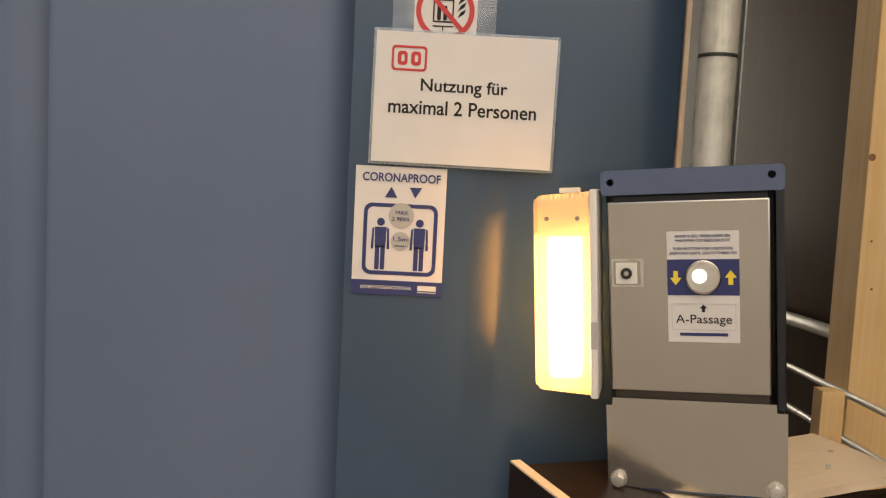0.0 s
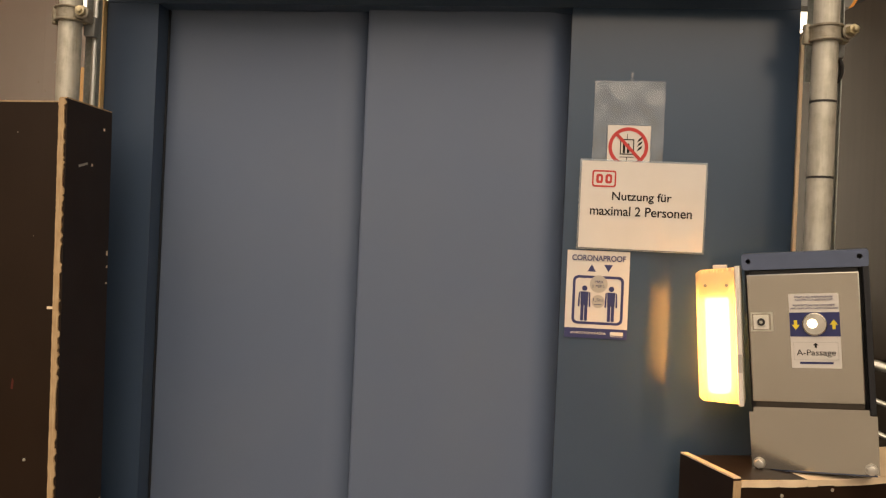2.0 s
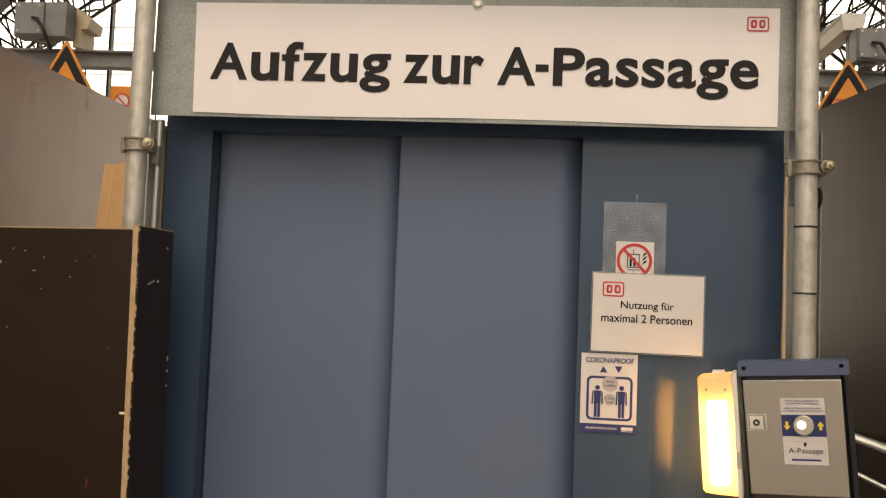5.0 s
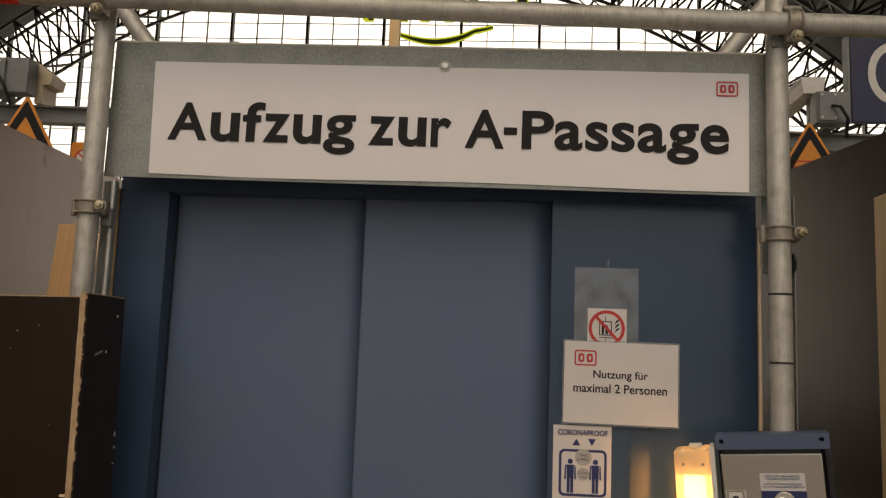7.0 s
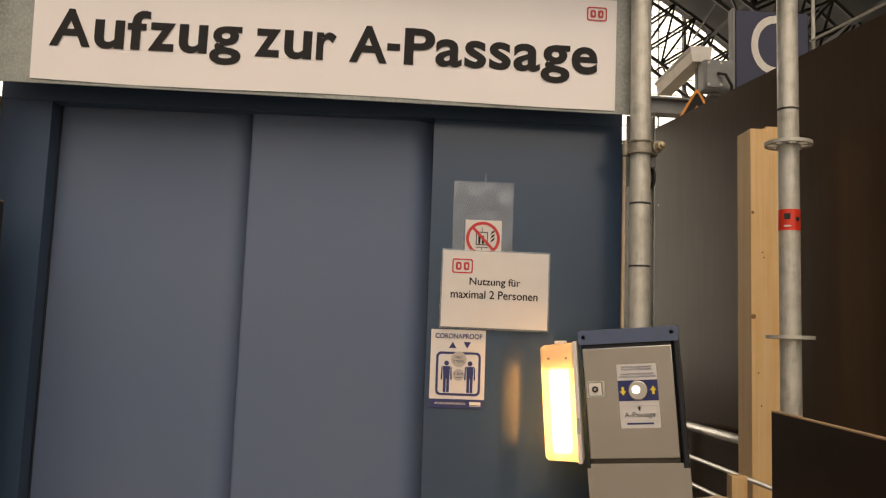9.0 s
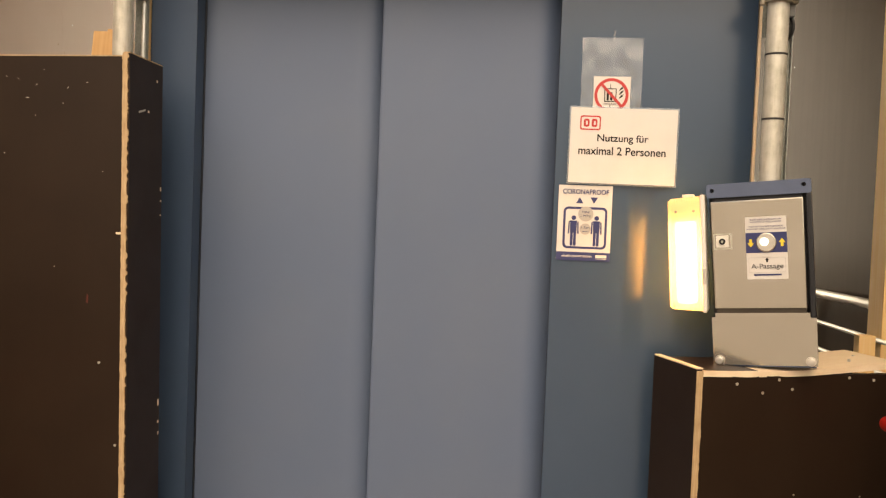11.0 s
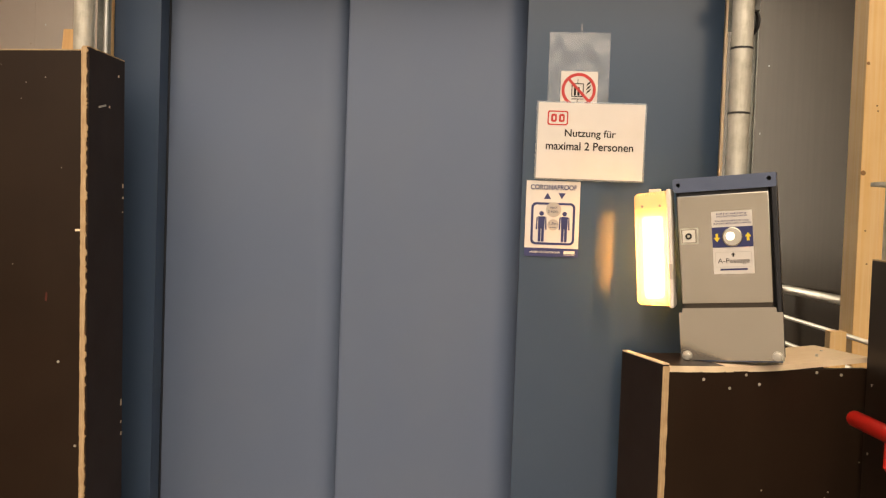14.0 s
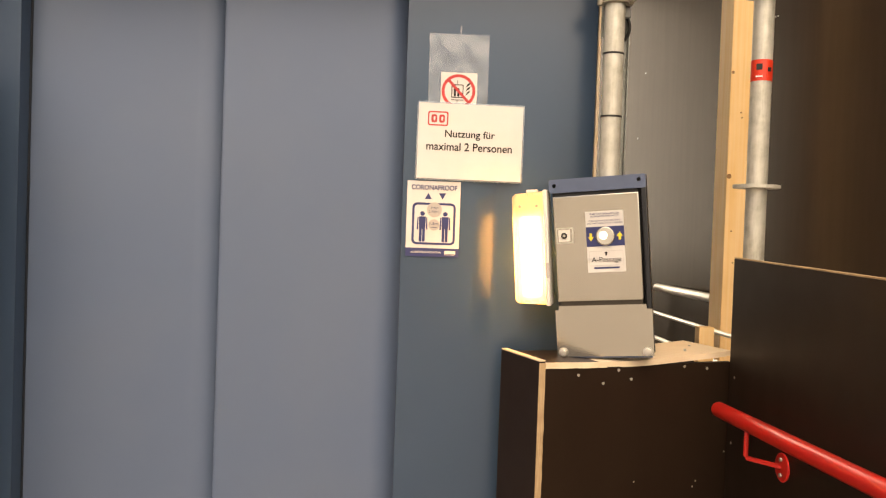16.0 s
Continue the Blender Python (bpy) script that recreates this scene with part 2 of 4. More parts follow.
def slab(outline, thick, bm=None, holes=()):
    """A flat plate: outline in x and z, front at y = 0, thick towards y."""
    own = bmesh.new()
    front = [own.verts.new((x, 0, z)) for x, z in outline]
    if holes:
        edges = [own.edges.new((front[i], front[(i + 1) % len(front)])) for i in range(len(front))]
        for hole in holes:
            h = [own.verts.new((x, 0, z)) for x, z in hole]
            edges += [own.edges.new((h[i], h[(i + 1) % len(h)])) for i in range(len(h))]
        bmesh.ops.triangle_fill(own, edges=edges, use_beauty=True, use_dissolve=False)
    else:
        own.faces.new(front)
    bmesh.ops.recalc_face_normals(own, faces=own.faces[:])
    got = bmesh.ops.extrude_face_region(own, geom=own.faces[:])
    bmesh.ops.translate(own, vec=(0, thick, 0), verts=[v for v in got["geom"] if isinstance(v, bmesh.types.BMVert)])
    bmesh.ops.recalc_face_normals(own, faces=own.faces[:])
    if bm is None:
        return own
    return joined(bm, own)


def rounded(w, h, r, cx=0.0, cz=0.0, steps=6):
    """The outline of a rectangle with round corners, from its middle."""
    out = []
    for sx, sz, a0 in ((1, 1, 0), (-1, 1, 90), (-1, -1, 180), (1, -1, 270)):
        for k in range(steps + 1):
            a = radians(a0 + 90 * k / steps)
            out.append((cx + sx * (w / 2 - r) + r * math.cos(a), cz + sz * (h / 2 - r) + r * math.sin(a)))
    return out


def disc(r, cx=0.0, cz=0.0, n=28):
    return [(cx + r * math.cos(2 * math.pi * k / n), cz + r * math.sin(2 * math.pi * k / n)) for k in range(n)]


def thing(name, m, label, category, group="", kind=""):
    ob = new(name)
    ob.empty_display_size = 0.05
    ob.matrix_world = m
    return tagged(ob, label, category, group, kind)


def finish(name, bm, mat, smooth=True):
    me = bpy.data.meshes.new(name)
    if smooth:
        for f in bm.faces:
            f.smooth = True
        for e in bm.edges:
            e.smooth = e.smooth and len(e.link_faces) == 2 and e.calc_face_angle(0) < 0.6
    bm.to_mesh(me)
    bm.free()
    me.materials.append(mat)
    return me


def part(name, bm, mat, parent, label="", at=None):
    ob = new(name, finish(name, bm, mat))
    ob.parent = parent
    if at is not None:
        ob.matrix_local = at
    return tagged(ob, label)


def single(name, bm, mat, label, category="", group="", kind="", at=None):
    ob = new(name, finish(name, bm, mat))
    if at is not None:
        ob.matrix_world = at
    return tagged(ob, label, category, group, kind)


def glyphs(text, weight):
    """The mesh of some characters of the built-in font; weight widens the strokes."""
    cu = bpy.data.curves.new("words", "FONT")
    cu.body, cu.size, cu.offset, cu.extrude, cu.resolution_u = text, 1.0, weight, 0.002, 6
    tmp = new("words", cu)
    bpy.context.view_layer.update()
    me = bpy.data.meshes.new_from_object(tmp.evaluated_get(bpy.context.evaluated_depsgraph_get()))
    bpy.data.objects.remove(tmp)
    return me


def fitted(me, x0, x1, z0, z1, y):
    """Lay characters into the x-z plane, filling a width and a height."""
    xs = [v.co.x for v in me.vertices]
    ys = [v.co.y for v in me.vertices]
    ax, ay = min(xs), min(ys)
    kx, ky = (x1 - x0) / (max(xs) - ax), (z1 - z0) / (max(ys) - ay)
    for v in me.vertices:
        v.co = ((v.co.x - ax) * kx + x0, y - v.co.z * 0.1, (v.co.y - ay) * ky + z0)
    return me


def lettering(text, width, height, cx, cz, mat, parent, y=-0.001, weight=0.0, name="lettering"):
    """Words as thin relief in the x-z plane, fitted into a width and height."""
    me = fitted(glyphs(text, weight), cx - width / 2, cx + width / 2, cz - height / 2, cz + height / 2, y)
    me.name = name
    me.materials.clear()
    me.materials.append(mat)
    ob = new(name, me)
    ob.parent = parent
    return ob


def set_word(cells, mat, parent, y, weight, name="lettering"):
    """A word set character by character: character, left, right, foot, head."""
    bm = bmesh.new()
    for text, x0, x1, z0, z1 in cells:
        me = fitted(glyphs(text, weight), x0, x1, z0, z1, y)
        bm.from_mesh(me)
        bpy.data.meshes.remove(me)
    return part(name, bm, mat, parent)


def bars(rows, mat, parent, y=-0.001, name="print_bar"):
    """Plain printed bars: middle x, middle z, width, height."""
    for cx, cz, w, h in rows:
        part(name, slab([(cx - w / 2, cz - h / 2), (cx + w / 2, cz - h / 2), (cx + w / 2, cz + h / 2), (cx - w / 2, cz + h / 2)], 0.0004), mat, parent, at=Matrix.Translation((0, y, 0)))


def printed(name, outline, mat, parent, y=-0.0008, holes=(), label=""):
    return part(name, slab(outline, 0.0004, None, holes), mat, parent, label, Matrix.Translation((0, y, 0)))


def railway_mark(parent, cx, cz, w, h, y):
    """A red framed mark with two red blocks in it."""
    printed("red_frame", rounded(w, h, h * 0.16, cx, cz), RED, parent, y, [rounded(w * 0.87, h * 0.81, h * 0.10, cx, cz)])
    for side in (-1, 1):
        bx = cx + side * w * 0.19
        printed("red_block", rounded(w * 0.28, h * 0.56, h * 0.14, bx, cz), RED, parent, y, [rounded(w * 0.09, h * 0.28, h * 0.06, bx + w * 0.01, cz)])


# ---- ground, lift housing ----
single("ground", span(-60, 60, -40, 60, -0.3, 0.0), CONCRETE, "grey platform concrete floor", kind="structure")

WALL = 1.385


def steps(*stretches):
    """Even steps through stretches of (start, end, count)."""
    out = [stretches[0][0]]
    for a, b, n in stretches:
        out += [a + (b - a) * k / n for k in range(1, n + 1)]
    return out


def dented_panel(x0, x1, y, thick, z0, z1):
    """A sheet-steel panel with a shallow upright dent, added to place the lamp's reflection."""
    bm = bmesh.new()
    xs = steps((x0, 0.15, 6), (0.15, 0.34, 50), (0.34, x1, 8))
    zs = steps((z0, 0.80, 5), (0.80, 1.80, 40), (1.80, z1, 4))
    # Slopes set so that one narrow streak of the lamp is mirrored.
    knots = ((-1.0, 0.0), (0.156, 0.0), (0.171, 0.180), (0.212, 0.203), (0.236, -0.20), (0.296, -0.20), (0.317, 0.10), (0.370, 0.10), (0.40, 0.0), (1.0, 0.0))
    rows, dent, before = [], 0.0, None
    for x in xs:
        if before is not None:
            dent += (x - before) * float(np.interp((x + before) / 2, [k[0] for k in knots], [k[1] for k in knots]))
        before = x
        rows.append([bm.verts.new((x, y + dent * max(0.0, 1 - ((z - 1.31) / 0.36) ** 2) ** 1.5, z)) for z in zs])
    for a, b in zip(rows, rows[1:]):
        for k in range(len(zs) - 1):
            bm.faces.new((a[k], b[k], b[k + 1], a[k + 1]))
    got = bmesh.ops.extrude_face_region(bm, geom=bm.faces[:])
    for v in [v for v in got["geom"] if isinstance(v, bmesh.types.BMVert)]:
        v.co.y = y + thick
    bmesh.ops.recalc_face_normals(bm, faces=bm.faces[:])
    return bm


single("wall_right_panel", dented_panel(-0.045, 0.498, WALL, 0.06, 0.004, 2.0915), BLUE, "dark blue painted steel lift front panel", kind="structure")
single("wall_left_panel", span(-1.262, -1.12, WALL, WALL + 0.06, 0.004, 2.0915, 0.0008), POSTBLUE, "dark blue painted steel lift front post", kind="structure")
single("wall_lintel", span(-1.262, 0.498, WALL - 0.0005, WALL + 0.06, 2.092, 2.47, 0.0008), POSTBLUE, "dark blue steel lintel over the lift door", kind="structure")
single("wall_lift_side", span(0.44, 0.497, WALL + 0.062, 3.0, 0.004, 2.47, 0.003), BLUE, "dark blue side wall of the lift", kind="structure")
single("wall_lift_side_west", span(-1.261, -1.21, WALL + 0.062, 3.0, 0.004, 2.47, 0.003), BLUE, "dark blue side wall of the lift", kind="structure")
single("wall_lift_back", span(-1.20, 0.43, 2.95, 3.0, 0.004, 2.47), BLUE, "dark blue back wall of the lift", kind="structure")
single("ceiling_lift", span(-1.262, 0.498, WALL + 0.062, 3.0, 2.472, 2.50), BLUE, "lift roof sheet", kind="structure")

door = thing("door_1", pose(-0.58, 1.42, 0), "closed grey-blue two-leaf sliding lift door", "lift door", kind="structure")
leaf = bmesh.new()
plan = [(0.011, 0.014), (0.013, 0.009), (0.018, 0.008), (0.022, 0.008), (0.462, 0.008), (0.468, 0.008), (0.490, 0.011), (0.515, 0.024), (0.560, 0.056), (0.560, 0.062), (0.011, 0.030)]
low, high = ([leaf.verts.new((x, y, z)) for x, y in plan] for z in (0.010, 2.140))
leaf.faces.new(low)
leaf.faces.new(high[::-1])
for i in range(len(plan)):
    leaf.faces.new((low[i], high[i], high[(i + 1) % len(plan)], low[(i + 1) % len(plan)]))
bmesh.ops.recalc_face_normals(leaf, faces=leaf.faces[:])
part("door_leaf", leaf, LEAF, door, "front leaf with a folded edge")
leaf = bmesh.new()
plan = [(-0.540, 0.036), (-0.072, 0.036), (-0.066, 0.036), (-0.042, 0.039), (-0.014, 0.050), (0.030, 0.078), (0.030, 0.084), (-0.540, 0.060)]
low, high = ([leaf.verts.new((x, y, z)) for x, y in plan] for z in (0.010, 2.140))
leaf.faces.new(low)
leaf.faces.new(high[::-1])
for i in range(len(plan)):
    leaf.faces.new((low[i], high[i], high[(i + 1) % len(plan)], low[(i + 1) % len(plan)]))
bmesh.ops.recalc_face_normals(leaf, faces=leaf.faces[:])
part("door_leaf", leaf, LEAF, door, "rear leaf with a folded edge")
part("jamb_seal", cuboid(0.003, 0.010, 2.09, (-0.5385, 0.028, 1.046), 0.0005), DARKBLUE, door, "dark rubber seal")


# ---- hoardings and side screens ----
def board(a, b):
    """The pose and length of an upright board from plan point a to b."""
    a, b = Vector((*a, 0)), Vector((*b, 0))
    d = b - a
    m = Matrix.Translation(a) @ Matrix.Rotation(math.atan2(d.y, d.x), 4, "Z")
    return m, d.length


def specks(parent, places, r=0.0035, mat=None, name="screw"):
    """Screw heads or chips on the front of a board, in its x-z plane."""
    for x, z in places:
        part(name, rod((x, -0.0012, z), (x, 0.002, z), r, 10), mat or CHROME, parent)


m, length = board((0.305, 7.5), (1.844, -0.6))
hoard_r = thing("hoarding_east", m, "tall brown film-faced plywood hoarding", "hoarding", kind="structure")
widths = [1.6, 2.5, 2.5, length - 6.6]
x0 = 0.0
for w in widths:
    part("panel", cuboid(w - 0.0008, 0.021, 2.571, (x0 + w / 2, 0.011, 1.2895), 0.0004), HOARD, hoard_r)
    x0 += w
specks(hoard_r, [(4.46, 2.17), (4.40, 1.85), (4.95, 1.12), (5.50, 2.20), (5.515, 2.199), (6.1, 2.1), (6.9, 2.3)], 0.0032)
m, length = board((-2.72, -1.6), (-2.74, 6.4))
hoard_l = thing("hoarding_west", m, "tall brown film-faced plywood hoarding", "hoarding", kind="structure")
x0 = 0.0
for w in [2.5, 2.5, length - 5.0]:
    part("panel", cuboid(w - 0.0008, 0.021, 2.745, (x0 + w / 2, 0.011, 1.3745), 0.0004), LITHOARD, hoard_l)
    x0 += w
specks(hoard_l, [(3.2, 2.45), (3.6, 2.2), (4.1, 2.3), (4.5, 2.5), (4.7, 2.12), (3.9, 1.95), (5.1, 2.4), (4.3, 1.9)])

screen_r = thing("side_screen_east", pose(0.873, 1.258, 0, 0, 0, -90), "dark film-faced plywood side screen", "side screen")
part("panel", slab([(0, 0.004), (2.6, 0.004), (2.6, 1.25), (0, 1.302)], 0.018), FILM, screen_r)
part("raw_edge", slab([(0, 1.3025), (0, 1.3055), (2.6, 1.2535), (2.6, 1.2505)], 0.017), PLYEDGE, screen_r, "pale raw plywood edge")
for x, z in ((0.03, 0.62), (0.03, 0.80), (0.035, 0.98)):
    part("screw", rod((x, -0.001, z), (x, 0.004, z), 0.004, 10), CHROME, screen_r)
screen_l = thing("side_screen_west", pose(-1.695, -1.3, 0, 0, 0, 90), "dark film-faced plywood side screen", "side screen")
part("panel", slab([(0, 0.004), (2.32, 0.004), (2.32, 1.283), (0, 1.24)], 0.018), FILM, screen_l)


# ---- the plywood casings beside the lift ----
casing = thing("plywood_casing", pose(-1.131, 1.045, 0, 0, -0.84, 0), "tall black film-faced plywood casing with chipped pale edges", "casing")
part("front_panel", span(-0.551, -0.0182, 0.0, 0.018, 0.004, 1.768, 0.0008), FILM, casing)
part("side_panel", span(-0.0176, 0.0, 0.0012, 0.196, 0.004, 1.777, 0.0006), FILM, casing)
part("back_panel", span(-0.551, -0.019, 0.19, 0.208, 0.004, 1.766), FILM, casing)
part("outer_panel", span(-0.569, -0.552, 0.0, 0.208, 0.004, 1.766), FILM, casing)
part("top_edge", span(-0.551, -0.019, 0.0005, 0.0175, 1.7683, 1.7712), PLYEDGE, casing, "pale raw plywood edge")


def ragged_edge(w, h, depth, amount, step, seed):
    """A raw board edge with an uneven, chipped outline along its height."""
    rnd = random.Random(seed)
    left, right = [], []
    z = 0.0
    while z < h:
        left.append((-rnd.random() * amount * 0.25, z))
        chip = rnd.random()
        right.append((w + (amount * rnd.random() if chip > 0.55 else 0.0), z))
        z += step * (0.4 + rnd.random())
    left.append((0, h))
    right.append((w, h))
    return slab(left + right[::-1], depth)


part("raw_edge", ragged_edge(0.0125, 1.772, 0.004, 0.005, 0.007, 3), PLYEDGE, casing, "chipped pale plywood edge", Matrix.Translation((-0.0172, -0.003, 0.004)))
part("raw_side_edge", span(-0.0172, -0.0002, 0.0, 0.195, 1.7772, 1.7800), PLYEDGE, casing, "pale raw plywood edge")
specks(casing, [(-0.491, 0.999), (-0.076, 0.971), (-0.478, 0.735), (-0.030, 0.754), (-0.488, 0.612), (-0.525, 1.268)], 0.0036, GALV)


def chips(parent, places, mat, seed, name="chip"):
    """Small ragged flakes broken from the film on the front of a board: x, z, width, height."""
    rnd = random.Random(seed)
    for x, z, w, h in places:
        n = 7
        pts = []
        for k in range(n):
            a, r = 2 * math.pi * k / n, 0.5 * (0.45 + 0.55 * rnd.random())
            pts.append((x + w * r * math.cos(a), z + h * r * math.sin(a)))
        part(name, slab(pts, 0.0006), mat, parent, at=Matrix.Translation((0, -0.0010, 0)))


chips(casing, [(-0.374, 1.754, 0.003, 0.003), (-0.335, 1.715, 0.004, 0.003), (-0.302, 1.709, 0.005, 0.003), (-0.252, 1.694, 0.005, 0.004), (-0.367, 1.681, 0.003, 0.012), (-0.428, 1.698, 0.005, 0.005), (-0.231, 1.732, 0.003, 0.002), (-0.114, 1.700, 0.004, 0.002), (-0.166, 1.686, 0.003, 0.004), (-0.179, 1.646, 0.003, 0.003), (-0.255, 1.614, 0.005, 0.003), (-0.276, 1.660, 0.012, 0.0025), (-0.340, 1.515, 0.004, 0.004), (-0.07, 1.47, 0.003, 0.002), (-0.20, 1.22, 0.003, 0.003)], OFFWHITE, 11)
for z, h, d in ((1.73, 0.006, 0.16), (1.64, 0.006, 0.11), (0.828, 0.018, 0.188), (0.773, 0.007, 0.188), (0.740, 0.010, 0.189), (1.433, 0.012, 0.189), (1.40, 0.006, 0.190), (1.36, 0.004, 0.189)):
    part("chip", cuboid(0.001, 0.006, h, (0.0004, d, z)), BARE, casing)
part("chip", cuboid(0.001, 0.038, 0.005, (0.0004, 0.072, 1.637), 0.0, Matrix.Rotation(0.25, 4, "X")), GALV, casing)
part("chip", slab([(-0.551, 1.618), (-0.512, 1.616), (-0.500, 1.620), (-0.490, 1.617), (-0.481, 1.623), (-0.476, 1.6215), (-0.479, 1.628), (-0.490, 1.631), (-0.488, 1.637), (-0.499, 1.641), (-0.505, 1.637), (-0.520, 1.645), (-0.551, 1.646)], 0.001), PLYEDGE, casing, "broken-out patch of pale wood", Matrix.Translation((0, -0.0012, 0)))
part("chip", cuboid(0.013, 0.001, 0.006, (-0.026, -0.0006, 1.311)), BARE, casing)
part("red_mark", slab([(-0.113, 1.128), (-0.108, 1.126), (-0.106, 1.145), (-0.110, 1.152)], 0.0006), DULLRED, casing, "small dull red paint mark", Matrix.Translation((0, -0.0009, 0)))
part("scratch", slab([(-0.43, 0.98), (-0.427, 0.98), (-0.405, 0.45), (-0.409, 0.45)], 0.0006), HOARD, casing, at=Matrix.Translation((0, -0.0008, 0)))

plinth = thing("plywood_plinth", pose(0.315, 1.085, 0, 0, 0, 20), "low black film-faced plywood plinth with a pale bare top", "plinth")
part("front_panel", span(0.0182, 0.612, 0.0, 0.018, 0.004, 1.012, 0.0008), FILM, plinth)
part("side_panel", span(0.0, 0.0176, 0.0012, 0.213, 0.004, 1.030, 0.0006), FILM, plinth)
part("raw_edge", ragged_edge(0.0165, 1.022, 0.003, 0.002, 0.02, 8), PLYEDGE, plinth, "pale raw plywood edge", Matrix.Translation((0.0006, -0.0022, 0.004)))
part("raw_side_edge", span(0.0003, 0.0173, 0.0, 0.212, 1.0303, 1.0335), BARE, plinth, "pale raw plywood edge")


def warped_top(x0, x1, y0, y1, z, rise, thick, steps=14):
    """A thin board that lifts towards its far end."""
    bm = bmesh.new()
    cols = []
    for i in range(steps + 1):
        x = x0 + (x1 - x0) * i / steps
        dz = rise * max(0.0, (x - 0.20) / 0.43) ** 2 - 0.004 * math.sin(math.pi * min(1, max(0, x / 0.5)))
        jag = 0.0015 * math.sin(i * 7.3)
        cols.append([bm.verts.new(p) for p in ((x, y0 + jag, z + dz), (x, y1, z + dz), (x, y1, z + dz + thick), (x, y0 - jag, z + dz + thick))])
    for a, b in zip(cols, cols[1:]):
        for k in range(4):
            bm.faces.new((a[k], a[(k + 1) % 4], b[(k + 1) % 4], b[k]))
    bm.faces.new(cols[0][::-1])
    bm.faces.new(cols[-1])
    bmesh.ops.recalc_face_normals(bm, faces=bm.faces[:])
    return bm


part("top_board", warped_top(0.0185, 0.178, 0.0035, 0.205, 1.0125, 0.018, 0.0155), FILM, plinth, "dark filmed top board")
part("front_lip", warped_top(0.0185, 0.178, -0.0012, 0.0030, 1.0125, 0.018, 0.0150), BARE, plinth, "pale raw plywood edge")
part("top_board", warped_top(0.1785, 0.610, -0.001, 0.205, 1.0125, 0.018, 0.015), BARE, plinth, "bare pale plywood top, bowed up at its end")
specks(plinth, [(0.116, 0.992), (0.192, 0.968), (0.239, 1.001), (0.279, 0.976), (0.452, 1.004), (0.529, 0.996)], 0.0040, GALV)
specks(plinth, [(0.600, 0.76), (0.495, 0.67), (0.505, 0.685), (0.51, 0.62), (0.30, 0.70)], 0.0024, GALV, "chip")
for x, y in ((0.50, 0.06), (0.565, 0.12)):
    part("screw", rod((x, y, 1.03), (x, y, 1.0425), 0.004, 10), CHROME, plinth)
single("timber_block", span(-0.026, 0.026, 0.0, 0.045, 0.004, 1.050, 0.002), PINE, "short pale pine offcut standing at the foot of a post", "timber block", at=pose(1.010, 1.805, 0))


# ---- timber posts and boards ----
def timber(name, at, w, d, h, label, knots=()):
    ob = thing(name, at, label, "timber post", "timber posts")
    part("post", cuboid(w, d, h, (0, d / 2, h / 2), 0.003), PINE, ob)
    for x, z, r in knots:
        part("knot", rod((x, -0.0006, z), (x, 0.001, z), r, 14), KNOT, ob)
    return ob


timber("timber_post", pose(1.139, 1.93, 0.0), 0.068, 0.12, 2.256, "pale sawn pine post beside the hoarding", [(-0.027, 1.950, 0.0055), (-0.026, 1.580, 0.0085), (-0.010, 1.384, 0.003), (0.008, 1.808, 0.003), (0.012, 1.79, 0.003), (0.0, 1.271, 0.003)])
timber("timber_post", pose(1.212, 1.952, 0.0), 0.076, 0.10, 2.272, "second pine post behind the first", [(0.02, 1.9, 0.006)])
timber("timber_post", pose(-2.63, 2.3, 0.0), 0.16, 0.10, 2.6, "pale sawn pine post against the hoarding", [(-0.045, 2.06, 0.011), (0.03, 1.95, 0.010)])
plank = thing("leaning_board", pose(-2.135, 2.45, 0, -2, 3.4, 0), "offcut of orange-brown plywood standing on end", "plywood offcut")
part("face", slab([(-0.072, 0.0), (0.066, 0.0), (0.066, 2.166), (0.004, 2.172), (0.001, 2.160), (-0.062, 2.158)], 0.018), OFFCUT, plank)
pine_board = thing("pine_board", pose(-2.03, 2.49, 0, -2, 3.0, 0), "narrow pale pine board standing on end behind the plywood offcut", "pine board")
part("face", span(-0.014, 0.014, 0.0, 0.02, 0.004, 2.13, 0.001), BARE, pine_board)


# ---- scaffolding ----
R = 0.0275


def swivel_clamp(at, label="galvanised scaffold clamp with a bolt"):
    ob = thing("scaffold_clamp", at, label, "scaffold clamp", "scaffold clamps")
    band = slab(disc(0.0340, 0, 0, 32), 0.034, None, [disc(0.0278, 0, 0, 32)])
    band.transform(Matrix.Translation((0, 0, -0.017)) @ Matrix.Rotation(radians(90), 4, "X"))
    for dz in (-0.0155, 0.0155):
        pipe_along([(0.0350 * math.cos(a), 0.0350 * math.sin(a), dz) for a in [2 * math.pi * k / 28 for k in range(29)]], 0.0032, 8, band)
    bmesh.ops.recalc_face_normals(band, faces=band.faces[:])
    part("band", band, CLAMPSTEEL, ob)
    part("hinge", rod((-0.040, 0.002, -0.022), (-0.040, 0.002, 0.022), 0.0085, 14, None, None, 0.002), CLAMPSTEEL, ob)
    part("jaw", cuboid(0.016, 0.030, 0.036, (0.041, 0.006, 0.0), 0.005), CLAMPSTEEL, ob)
    part("saddle", cuboid(0.030, 0.022, 0.050, (0.036, 0.034, -0.020), 0.005), GREYBOX, ob, "dull grey saddle behind the tube")
    for name, far, near, r, sides, mat in (("bolt", 0.030, -0.050, 0.0065, 12, BRASSY), ("nut", -0.026, -0.041, 0.0125, 6, BRASSY), ("washer", -0.0215, -0.0255, 0.0165, 18, CLAMPSTEEL)):
        part(name, rod((0.036 - far * 0.25, far, 0.002), (0.036 - near * 0.25, near, 0.002), r, sides, None, None, 0.001), mat, ob)
    return ob


